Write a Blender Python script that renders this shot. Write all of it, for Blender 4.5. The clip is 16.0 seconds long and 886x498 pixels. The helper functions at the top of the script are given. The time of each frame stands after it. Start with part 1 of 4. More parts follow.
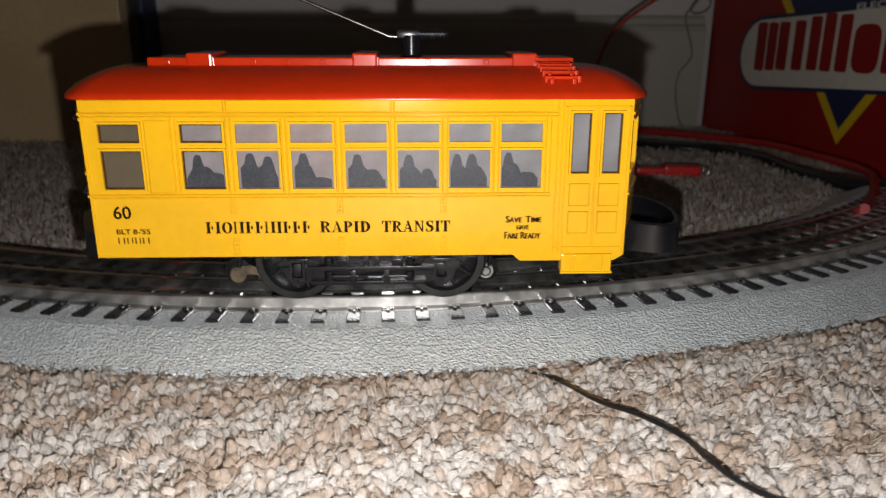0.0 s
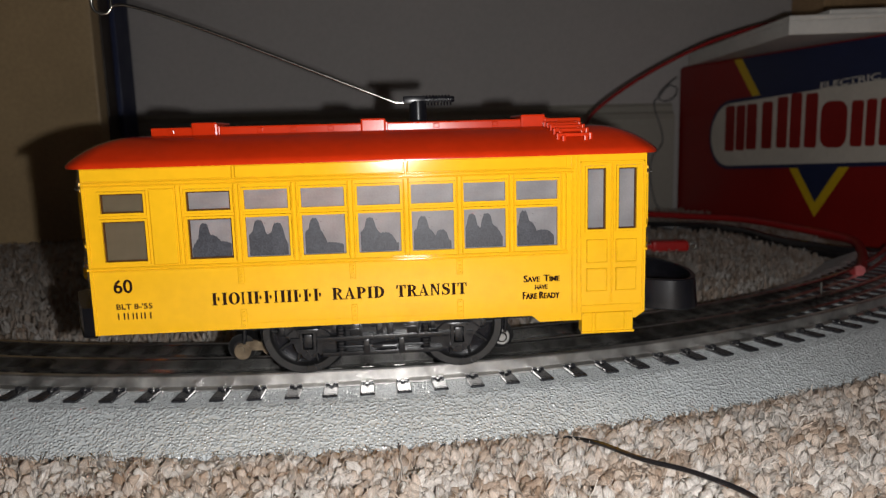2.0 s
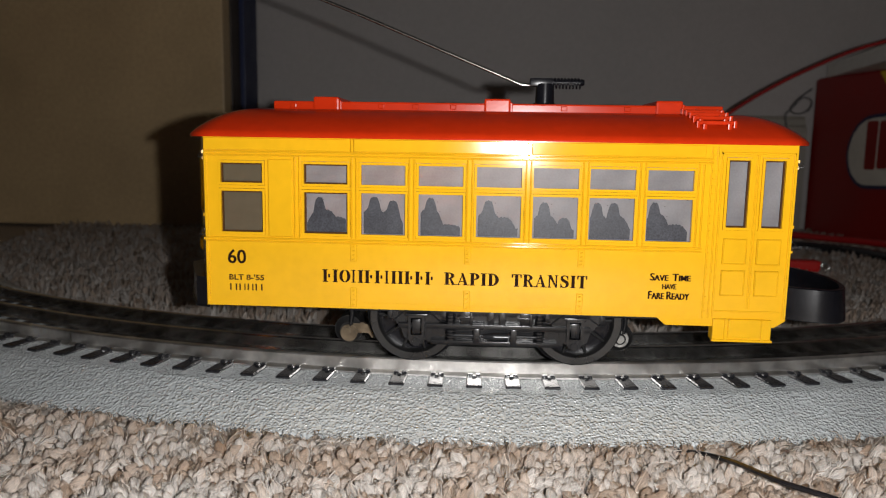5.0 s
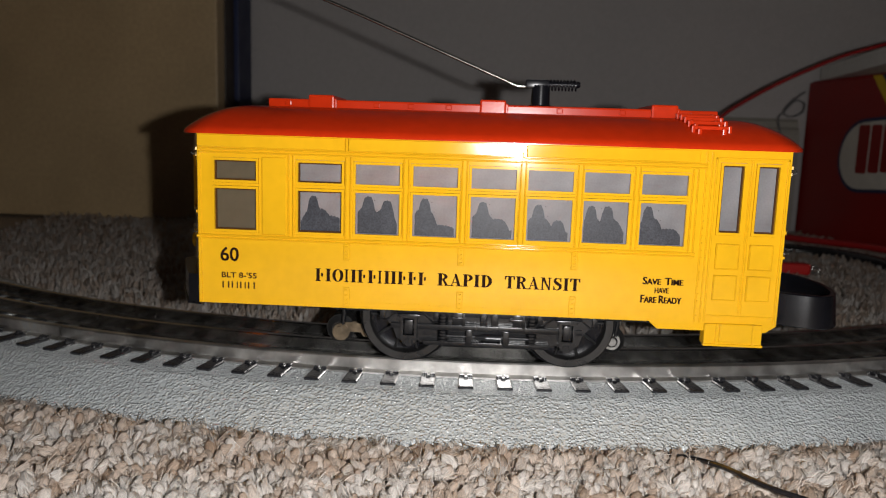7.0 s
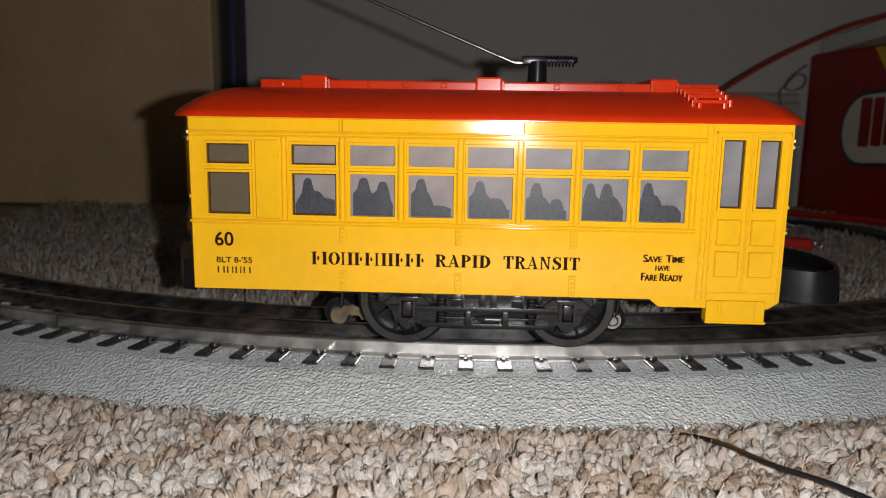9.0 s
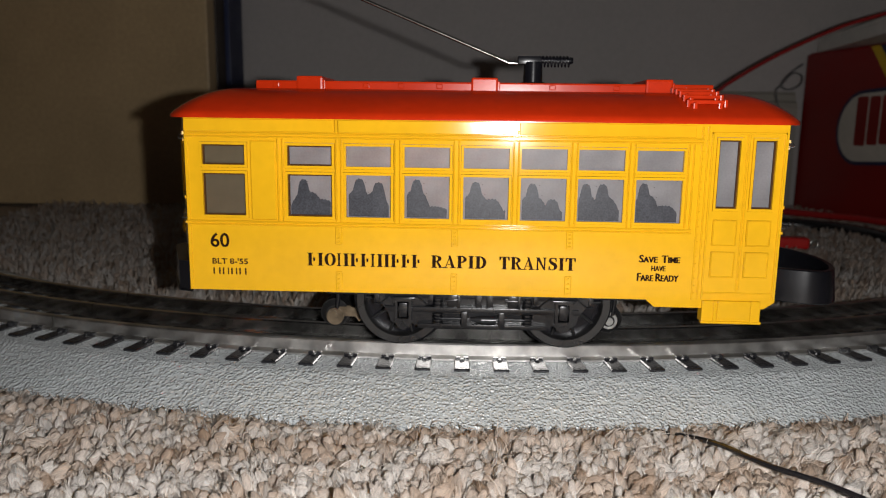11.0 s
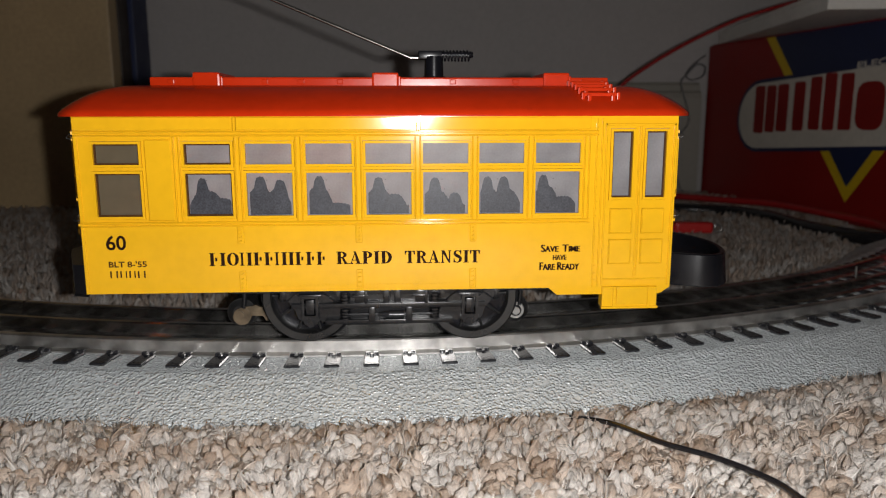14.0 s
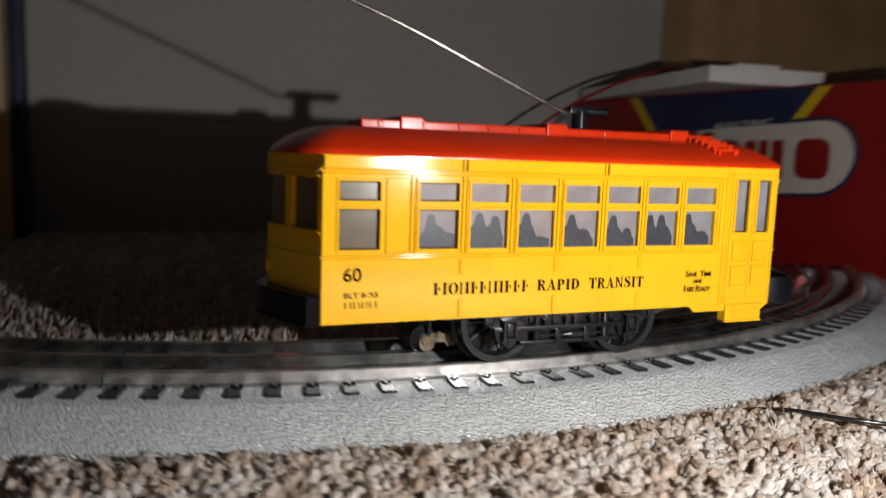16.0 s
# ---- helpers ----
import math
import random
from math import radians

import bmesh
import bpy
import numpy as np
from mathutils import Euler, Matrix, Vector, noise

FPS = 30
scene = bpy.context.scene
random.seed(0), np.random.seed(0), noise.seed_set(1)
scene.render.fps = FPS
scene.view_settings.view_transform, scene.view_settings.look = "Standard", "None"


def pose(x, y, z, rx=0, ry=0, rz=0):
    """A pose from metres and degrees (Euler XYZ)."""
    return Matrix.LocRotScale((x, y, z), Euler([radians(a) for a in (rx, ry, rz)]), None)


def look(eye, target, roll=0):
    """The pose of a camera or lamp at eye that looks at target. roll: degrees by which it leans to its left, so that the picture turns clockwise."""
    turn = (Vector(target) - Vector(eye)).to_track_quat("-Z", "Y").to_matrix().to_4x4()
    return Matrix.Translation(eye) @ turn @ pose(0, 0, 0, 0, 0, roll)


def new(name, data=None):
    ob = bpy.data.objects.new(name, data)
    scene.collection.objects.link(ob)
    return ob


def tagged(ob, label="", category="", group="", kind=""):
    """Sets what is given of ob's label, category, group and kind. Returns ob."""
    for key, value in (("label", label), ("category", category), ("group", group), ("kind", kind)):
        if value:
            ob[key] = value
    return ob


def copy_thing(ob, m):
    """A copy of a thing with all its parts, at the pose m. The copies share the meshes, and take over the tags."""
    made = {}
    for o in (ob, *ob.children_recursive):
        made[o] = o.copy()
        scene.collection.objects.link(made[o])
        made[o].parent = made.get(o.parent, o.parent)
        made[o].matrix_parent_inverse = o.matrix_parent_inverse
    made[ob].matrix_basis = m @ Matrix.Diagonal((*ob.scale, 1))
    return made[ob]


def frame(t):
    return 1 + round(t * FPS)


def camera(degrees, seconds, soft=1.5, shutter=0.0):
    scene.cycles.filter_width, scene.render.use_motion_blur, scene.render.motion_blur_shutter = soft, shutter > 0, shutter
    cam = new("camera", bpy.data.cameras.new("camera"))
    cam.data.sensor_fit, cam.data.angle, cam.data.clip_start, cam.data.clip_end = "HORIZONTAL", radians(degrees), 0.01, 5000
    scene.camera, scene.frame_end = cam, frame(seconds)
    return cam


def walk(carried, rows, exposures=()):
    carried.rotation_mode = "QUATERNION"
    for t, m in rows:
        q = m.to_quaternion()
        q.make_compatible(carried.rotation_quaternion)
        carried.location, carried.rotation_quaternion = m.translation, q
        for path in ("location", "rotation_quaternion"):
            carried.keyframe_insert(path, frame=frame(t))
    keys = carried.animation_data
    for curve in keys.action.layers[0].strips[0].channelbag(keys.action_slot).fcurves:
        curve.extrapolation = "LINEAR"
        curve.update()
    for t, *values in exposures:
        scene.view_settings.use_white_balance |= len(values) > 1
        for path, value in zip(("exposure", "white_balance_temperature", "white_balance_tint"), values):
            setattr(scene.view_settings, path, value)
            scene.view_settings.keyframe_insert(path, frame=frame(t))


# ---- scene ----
cam = camera(62.0, 16.0, soft=1.1, shutter=0.4)
cam.data.dof.use_dof = True  # a phone lens close to its subject
cam.data.dof.focus_distance, cam.data.dof.aperture_fstop = 0.186, 27.0
PATH = [
    (0, (0.01872, -0.24211, 0.09893), (0.03872, 0.33134, -0.07645), 0.13),
    (0.2, (0.01663, -0.24186, 0.09292), (0.02896, 0.33591, -0.06840), -1.74),
    (0.5, (0.01438, -0.23807, 0.08712), (0.01664, 0.33170, -0.10093), -2.99),
    (0.7, (0.01617, -0.23844, 0.08427), (0.01381, 0.32783, -0.11407), -2.72),
    (1, (0.01232, -0.23783, 0.08248), (0.02116, 0.32802, -0.11686), -1.75),
    (1.2, (0.01341, -0.23806, 0.08323), (0.01870, 0.33203, -0.10376), -1.95),
    (1.3, (0.01032, -0.23779, 0.08380), (0.02485, 0.33656, -0.08913), -0.77),
    (1.5, (0.00833, -0.23719, 0.08731), (0.03199, 0.34649, -0.04963), -1.47),
    (1.7, (0.00637, -0.23771, 0.09068), (0.03648, 0.35258, -0.01257), -1.90),
    (2, (0.00506, -0.23699, 0.08601), (0.05167, 0.35360, -0.00899), -1.53),
    (2.5, (0.00574, -0.23633, 0.08282), (0.05173, 0.35300, -0.02000), -0.97),
    (3, (0.00610, -0.23696, 0.08291), (0.04049, 0.35068, -0.03328), -1.03),
    (3.5, (0.00546, -0.23655, 0.08218), (0.03986, 0.35257, -0.02625), -0.29),
    (4, (0.00334, -0.22828, 0.08261), (0.01674, 0.36300, -0.01844), 1.53),
    (4.1, (0.00312, -0.22870, 0.08260), (0.02813, 0.36584, 0.00579), 2.68),
    (4.2, (-0.00328, -0.22906, 0.08013), (-0.00564, 0.36478, -0.00559), 2.34),
    (4.3, (-0.00183, -0.23029, 0.08361), (-0.01787, 0.36402, 0.00270), 2.87),
    (4.5, (-0.00118, -0.22791, 0.07623), (-0.03209, 0.36512, -0.00959), 1.87),
    (5, (0.00013, -0.22707, 0.07723), (-0.03373, 0.36592, -0.00770), 0.93),
    (7.5, (-0.00056, -0.22634, 0.07869), (-0.02659, 0.36603, -0.01309), 1.96),
    (8, (0.00041, -0.22516, 0.07821), (-0.02739, 0.36604, -0.02032), 1.15),
    (10.5, (0.00072, -0.22354, 0.07803), (-0.02713, 0.36661, -0.02659), 0.78),
    (11, (0.00097, -0.22378, 0.07855), (-0.02482, 0.36657, -0.02550), 0.76),
    (11.5, (0.00039, -0.22284, 0.07765), (0.00959, 0.36851, -0.02343), 1.57),
    (12, (0.00118, -0.22302, 0.07852), (0.01180, 0.36675, -0.03129), 1.85),
    (12.5, (0.00439, -0.22334, 0.07891), (0.02433, 0.36596, -0.03213), 1.01),
    (13, (0.00702, -0.22393, 0.07888), (0.03971, 0.36471, -0.03262), 0.40),
    (13.5, (0.00719, -0.22469, 0.07904), (0.04240, 0.36483, -0.02691), -0.14),
    (14, (0.00720, -0.22462, 0.07909), (0.03989, 0.36446, -0.03007), -0.07),
    (14.5, (0.00714, -0.22462, 0.07908), (0.03872, 0.36453, -0.03003), -0.07),
    (15, (0.00667, -0.22468, 0.07908), (0.03584, 0.36450, -0.03053), 0.14),
    # at the end the car and the viewer part: the camera swings round the standing car
    (15.2, (0.00520, -0.22480, 0.07850), (0.03900, 0.36440, -0.02900), 0.20),
    (15.3, (0.00000, -0.22520, 0.07680), (0.03650, 0.36420, -0.02550), 0.20),
    (15.4, (-0.00800, -0.22600, 0.07500), (0.03400, 0.36440, -0.02250), 0.20),
    (15.5, (-0.02200, -0.22700, 0.07400), (0.03830, 0.36280, -0.01840), 0.20),
    (15.6, (-0.03700, -0.22800, 0.07300), (0.03110, 0.36120, -0.01640), 0.10),
    (15.8, (-0.07600, -0.22700, 0.07800), (0.05630, 0.35020, -0.01800), 1.50),
    (16, (-0.12000, -0.22400, 0.07900), (0.09780, 0.33010, 0.00310), 2.00),
]
walk(cam, [(t, look(eye, target, roll)) for t, eye, target, roll in PATH],
     exposures=[(0, 0.12), (0.5, -0.06), (1.0, -0.2), (1.5, -0.22), (1.9, 0.08), (2.3, 0.06), (3.0, 0.03), (3.5, -0.05), (4.0, 0.08), (4.5, 0.17), (5.0, 0.04), (7.5, 0.0), (10.5, -0.05), (15.2, -0.05), (15.5, 0.04), (15.8, 0.15), (16, 0.32)])

# ---- light ----
world = bpy.data.worlds.new("world")
scene.world = world
world.use_nodes = True
world.node_tree.nodes["Background"].inputs["Color"].default_value = (0.9, 0.8, 0.68, 1)
world.node_tree.nodes["Background"].inputs["Strength"].default_value = 0.015

flash = new("camera_flash", bpy.data.lights.new("camera_flash", "POINT"))
flash.data.energy, flash.data.shadow_soft_size, flash.data.color = 2.0, 0.0018, (1.0, 0.985, 0.98)
flash.location = (0.0212, -0.230, 0.0795)

# ---- materials ----


def mat(name, colour, rough=0.5, metal=0.0, vary=0.1, grain=300.0, bump=0.0, bump_scale=800.0, spots=0.0,
        spot_scale=60.0, random_by="", spread=0.0, transmission=0.0, spec=0.5, stretch=None):
    """A surface with fine grain, larger stains, relief and, where asked, a change of tone from piece to piece."""
    m = bpy.data.materials.new(name)
    m.use_nodes = True
    nodes, links = m.node_tree.nodes, m.node_tree.links
    out = nodes["Principled BSDF"]
    out.inputs["Roughness"].default_value = rough
    out.inputs["Metallic"].default_value = metal
    out.inputs["Specular IOR Level"].default_value = spec
    out.inputs["Transmission Weight"].default_value = transmission
    place = nodes.new("ShaderNodeTexCoord")
    fine = nodes.new("ShaderNodeTexNoise")
    fine.inputs["Scale"].default_value, fine.inputs["Detail"].default_value = grain, 4
    broad = nodes.new("ShaderNodeTexNoise")
    broad.inputs["Scale"].default_value, broad.inputs["Detail"].default_value = spot_scale, 3
    links.new(place.outputs["Object"], fine.inputs["Vector"])
    links.new(place.outputs["Object"], broad.inputs["Vector"])

    def ramp(source, low, high):
        r = nodes.new("ShaderNodeMapRange")
        r.inputs["From Min"].default_value, r.inputs["From Max"].default_value = 0.3, 0.7
        r.inputs["To Min"].default_value, r.inputs["To Max"].default_value = low, high
        links.new(source, r.inputs["Value"])
        return r.outputs["Result"]

    def times(a, b):
        n = nodes.new("ShaderNodeMath")
        n.operation = "MULTIPLY"
        links.new(a, n.inputs[0])
        links.new(b, n.inputs[1])
        return n.outputs["Value"]

    factor = times(ramp(fine.outputs["Fac"], 1 - vary, 1 + vary), ramp(broad.outputs["Fac"], 1 - spots, 1 + spots))
    if random_by:
        if random_by == "island":
            source = nodes.new("ShaderNodeNewGeometry").outputs["Random Per Island"]
        else:
            source = nodes.new("ShaderNodeObjectInfo").outputs["Random"]
        r = nodes.new("ShaderNodeMapRange")
        r.inputs["To Min"].default_value, r.inputs["To Max"].default_value = 1 - spread, 1 + spread
        links.new(source, r.inputs["Value"])
        factor = times(factor, r.outputs["Result"])
    scale = nodes.new("ShaderNodeVectorMath")
    scale.operation = "SCALE"
    scale.inputs[0].default_value = colour
    links.new(factor, scale.inputs["Scale"])
    links.new(scale.outputs["Vector"], out.inputs["Base Color"])
    wear = ramp(broad.outputs["Fac"], max(0.02, rough * 0.88), min(1.0, rough * 1.12))
    links.new(wear, out.inputs["Roughness"])
    if bump:
        relief = nodes.new("ShaderNodeTexNoise")
        relief.inputs["Scale"].default_value, relief.inputs["Detail"].default_value = bump_scale, 3
        if stretch:
            squeeze = nodes.new("ShaderNodeMapping")
            squeeze.inputs["Scale"].default_value = stretch
            links.new(place.outputs["Object"], squeeze.inputs["Vector"])
            links.new(squeeze.outputs["Vector"], relief.inputs["Vector"])
        else:
            links.new(place.outputs["Object"], relief.inputs["Vector"])
        b = nodes.new("ShaderNodeBump")
        b.inputs["Strength"].default_value, b.inputs["Distance"].default_value = 1.0, bump
        links.new(relief.outputs["Fac"], b.inputs["Height"])
        links.new(b.outputs["Normal"], out.inputs["Normal"])
    return m


YELLOW = mat("yellow_plastic", (0.785, 0.425, 0.011), 0.11, spec=0.40, vary=0.03, spots=0.04, bump=0.000003, bump_scale=700)
RED = mat("red_plastic", (0.52, 0.027, 0.004), 0.22, spec=0.22, vary=0.05, spots=0.06, bump=0.000006, bump_scale=900)
BLACK = mat("black_plastic", (0.006, 0.006, 0.008), 0.22, spec=0.35, vary=0.15, spots=0.2, bump=0.00001, bump_scale=1200)
FRAME_BLACK = mat("black_cast_frame", (0.009, 0.0092, 0.0105), 0.26, spec=0.5, vary=0.2, spots=0.3, bump=0.00003, bump_scale=1500)
INK = mat("black_ink", (0.022, 0.009, 0.005), 0.7, spec=0.05, vary=0.35, grain=3000, spots=0.3, spot_scale=700)
# small print; on the window lips it carries the crevice shade
BROWN_INK_LIP_SHADE = mat("faded_brown_ink", (0.07, 0.03, 0.006), 0.6, spec=0.1, vary=0.4, grain=3000)
STEEL = mat("worn_steel", (0.50, 0.49, 0.46), 0.30, metal=1.0, vary=0.15, spots=0.25, bump=0.00003, bump_scale=1500)
WHEEL = mat("dark_sintered_iron", (0.014, 0.0138, 0.014), 0.28, spec=0.5, vary=0.2, spots=0.25, bump=0.00002)
POLE = mat("dull_steel_wire", (0.30, 0.29, 0.27), 0.22, metal=1.0, vary=0.2, spots=0.3)
RAIL = mat("nickel_rail", (0.76, 0.74, 0.71), 0.36, metal=1.0, vary=0.12, spots=0.3, spot_scale=90, bump=0.00004, bump_scale=400)
INNER_RAIL = mat("bright_nickel_rail", (0.60, 0.59, 0.57), 0.23, metal=1.0, vary=0.12, spots=0.35, spot_scale=70, bump=0.00002, bump_scale=500)
TIE = mat("black_tie_plastic", (0.018, 0.018, 0.021), 0.20, spec=1.0, vary=0.2, bump=0.00014, bump_scale=1, stretch=(1500, 700, 900), random_by="object", spread=0.15)
BRASS = mat("tarnished_nickel", (0.17, 0.13, 0.085), 0.36, metal=0.45, vary=0.2, spots=0.3, spot_scale=300)
ZINC = mat("zinc_plate", (0.27, 0.265, 0.25), 0.4, metal=0.4, vary=0.15, spots=0.2, spot_scale=300)
WALL = mat("grey_wall_paint", (0.455, 0.425, 0.41), 0.7, vary=0.04, spots=0.05, bump=0.0002, bump_scale=300, spot_scale=6)
SKIRT = mat("grey_gloss_paint", (0.34, 0.32, 0.275), 0.45, vary=0.04, spots=0.06, spot_scale=8)
CEILING = mat("white_ceiling_paint", (0.75, 0.73, 0.7), 0.8, vary=0.03, spots=0.04)
BEIGE = mat("pale_wood_laminate", (0.47, 0.335, 0.18), 0.55, vary=0.08, spots=0.12, spot_scale=12)
# dark cabinet edge, with the shade on it put into the colour
DARK_EDGE_SHADE = mat("dark_stained_edge", (0.035, 0.022, 0.014), 0.5, vary=0.2)
NAVY = mat("navy_board", (0.012, 0.02, 0.07), 0.5, vary=0.15)
OAK = mat("oak_veneer", (0.42, 0.27, 0.14), 0.5, vary=0.12, spots=0.2, spot_scale=18)
CARD_RED = mat("red_printed_card", (0.215, 0.007, 0.005), 0.42, vary=0.06, spots=0.1, spot_scale=20)
CARD_BLUE = mat("navy_printed_card", (0.014, 0.02, 0.06), 0.4, vary=0.06, spots=0.1)
CARD_YELLOW = mat("yellow_printed_card", (0.55, 0.36, 0.01), 0.4, vary=0.06)
CARD_WHITE = mat("white_printed_card", (0.52, 0.475, 0.41), 0.4, vary=0.04, spots=0.05)
WHITE_BOARD = mat("white_card_tray", (0.72, 0.69, 0.64), 0.55, vary=0.04, spots=0.06)
RED_WIRE = mat("red_wire_insulation", (0.30, 0.010, 0.010), 0.4, vary=0.08)
BLACK_WIRE = mat("black_wire_insulation", (0.011, 0.010, 0.011), 0.17, spec=0.7, vary=0.15)
CLIP_RED = mat("red_connector_plastic", (0.42, 0.012, 0.010), 0.35, vary=0.08)
GREY_WIRE = mat("grey_wire_insulation", (0.12, 0.12, 0.12), 0.4, vary=0.15)
BACKING = mat("carpet_base", (0.46, 0.38, 0.30), 0.95, vary=0.35, grain=500, bump=0.002, bump_scale=400, spec=0.1)
PRINT = mat("grey_window_print", (0.046, 0.048, 0.058), 0.4, spec=0.25, vary=0.35, grain=2200, spots=0.12, spot_scale=250)
# brown tint puts the dim inside into the colour of clear plastic
CLEAR = mat("smoked_window_plastic", (0.16, 0.13, 0.085), 0.22, vary=0.06, transmission=0.35)


def roadbed_material():
    """Grey moulded plastic with a pebbled face: rounded bumps of uneven size."""
    m = mat("pebbled_grey_plastic", (0.54, 0.57, 0.578), 0.26, spec=0.9, vary=0.10, grain=900, spots=0.06)
    nodes, links = m.node_tree.nodes, m.node_tree.links
    place = next(n for n in nodes if n.type == "TEX_COORD")
    warp = nodes.new("ShaderNodeTexNoise")
    warp.inputs["Scale"].default_value, warp.inputs["Detail"].default_value = 700, 2
    links.new(place.outputs["Object"], warp.inputs["Vector"])
    shift = nodes.new("ShaderNodeVectorMath")
    shift.operation = "MULTIPLY_ADD"
    shift.inputs[1].default_value = (0.0011, 0.0011, 0.0011)
    links.new(warp.outputs["Color"], shift.inputs[0])
    links.new(place.outputs["Object"], shift.inputs[2])
    pebbles = nodes.new("ShaderNodeTexVoronoi")
    pebbles.inputs["Scale"].default_value = 1150
    links.new(shift.outputs["Vector"], pebbles.inputs["Vector"])
    dome = nodes.new("ShaderNodeMapRange")
    dome.interpolation_type = "SMOOTHSTEP"
    dome.inputs["From Min"].default_value, dome.inputs["From Max"].default_value = 0.78, 0.0
    links.new(pebbles.outputs["Distance"], dome.inputs["Value"])
    b = nodes.new("ShaderNodeBump")
    b.inputs["Strength"].default_value, b.inputs["Distance"].default_value = 1.0, 0.00041
    links.new(dome.outputs["Result"], b.inputs["Height"])
    links.new(b.outputs["Normal"], nodes["Principled BSDF"].inputs["Normal"])
    return m


def yarn_material():
    """Twisted wool in cream, beige and brown, one tone to a lock, streaked along its fibres."""
    m = bpy.data.materials.new("carpet_yarn")
    m.use_nodes = True
    nodes, links = m.node_tree.nodes, m.node_tree.links
    out = nodes["Principled BSDF"]
    out.inputs["Roughness"].default_value = 0.36
    out.inputs["Specular IOR Level"].default_value = 0.4
    tone, along = nodes.new("ShaderNodeAttribute"), nodes.new("ShaderNodeAttribute")
    tone.attribute_name, along.attribute_name = "tuft_tone", "fibre"
    pick = nodes.new("ShaderNodeValToRGB")
    stops = ((0.0, (0.36, 0.23, 0.14)), (0.3, (0.58, 0.425, 0.315)), (0.6, (0.79, 0.64, 0.52)), (0.85, (0.91, 0.80, 0.705)), (1.0, (0.95, 0.885, 0.82)))
    while len(pick.color_ramp.elements) < len(stops):
        pick.color_ramp.elements.new(0.5)
    for e, (at, colour) in zip(pick.color_ramp.elements, stops):
        e.position, e.color = at, (*colour, 1)
    links.new(tone.outputs["Fac"], pick.inputs["Fac"])
    streak = nodes.new("ShaderNodeTexNoise")
    streak.inputs["Scale"].default_value, streak.inputs["Detail"].default_value, streak.inputs["Roughness"].default_value = 1.0, 3, 0.65
    links.new(along.outputs["Vector"], streak.inputs["Vector"])
    tint = nodes.new("ShaderNodeMapRange")
    tint.inputs["From Min"].default_value, tint.inputs["From Max"].default_value = 0.3, 0.7
    tint.inputs["To Min"].default_value, tint.inputs["To Max"].default_value = 0.74, 1.26
    links.new(streak.outputs["Fac"], tint.inputs["Value"])
    scale = nodes.new("ShaderNodeVectorMath")
    scale.operation = "SCALE"
    links.new(pick.outputs["Color"], scale.inputs[0])
    links.new(tint.outputs["Result"], scale.inputs["Scale"])
    links.new(scale.outputs["Vector"], out.inputs["Base Color"])
    b = nodes.new("ShaderNodeBump")
    b.inputs["Strength"].default_value, b.inputs["Distance"].default_value = 1.0, 0.00052
    links.new(streak.outputs["Fac"], b.inputs["Height"])
    links.new(b.outputs["Normal"], out.inputs["Normal"])
    thin = nodes.new("ShaderNodeBsdfTranslucent")
    links.new(scale.outputs["Vector"], thin.inputs["Color"])
    both = nodes.new("ShaderNodeMixShader")
    both.inputs["Fac"].default_value = 0.42
    links.new(out.outputs["BSDF"], both.inputs[1])
    links.new(thin.outputs["BSDF"], both.inputs[2])
    links.new(both.outputs["Shader"], nodes["Material Output"].inputs["Surface"])
    return m


def frosted_material():
    """Frosted window plastic that lets the inside lamp glow through; cloudy reflections are put into its tone."""
    m = mat("frosted_window_plastic", (0.30, 0.295, 0.31), 0.38, spec=0.18, vary=0.12, grain=1800, spots=0.34, spot_scale=75)
    nodes, links = m.node_tree.nodes, m.node_tree.links
    place = next(n for n in nodes if n.type == "TEX_COORD")
    dust = nodes.new("ShaderNodeTexVoronoi")
    dust.inputs["Scale"].default_value = 420
    links.new(place.outputs["Object"], dust.inputs["Vector"])
    speck = nodes.new("ShaderNodeMapRange")
    speck.inputs["From Min"].default_value, speck.inputs["From Max"].default_value = 0.05, 0.09
    speck.inputs["To Min"].default_value, speck.inputs["To Max"].default_value = 0.12, 1.0
    links.new(dust.outputs["Distance"], speck.inputs["Value"])
    tone = next(n for n in nodes if n.type == "VECT_MATH")
    worn = nodes.new("ShaderNodeVectorMath")
    worn.operation = "SCALE"
    links.new(tone.outputs["Vector"], worn.inputs[0])
    links.new(speck.outputs["Result"], worn.inputs["Scale"])
    links.new(worn.outputs["Vector"], nodes["Principled BSDF"].inputs["Base Color"])
    thin = nodes.new("ShaderNodeBsdfTranslucent")
    thin.inputs["Color"].default_value = (0.55, 0.52, 0.5, 1)
    both = nodes.new("ShaderNodeMixShader")
    both.inputs["Fac"].default_value = 0.35
    links.new(nodes["Principled BSDF"].outputs["BSDF"], both.inputs[1])
    links.new(thin.outputs["BSDF"], both.inputs[2])
    links.new(both.outputs["Shader"], nodes["Material Output"].inputs["Surface"])
    return m


def glow_material():
    m = bpy.data.materials.new("lamp_filament_glow")
    m.use_nodes = True
    out = m.node_tree.nodes["Principled BSDF"]
    out.inputs["Base Color"].default_value = (1, 0.6, 0.3, 1)
    out.inputs["Emission Color"].default_value = (1, 0.42, 0.12, 1)
    out.inputs["Emission Strength"].default_value = 130
    return m


ROADBED = roadbed_material()
FROST = frosted_material()
YARN = yarn_material()
GLOW = glow_material()

# ---- mesh helpers: lengths in millimetres ----
MM = 0.001


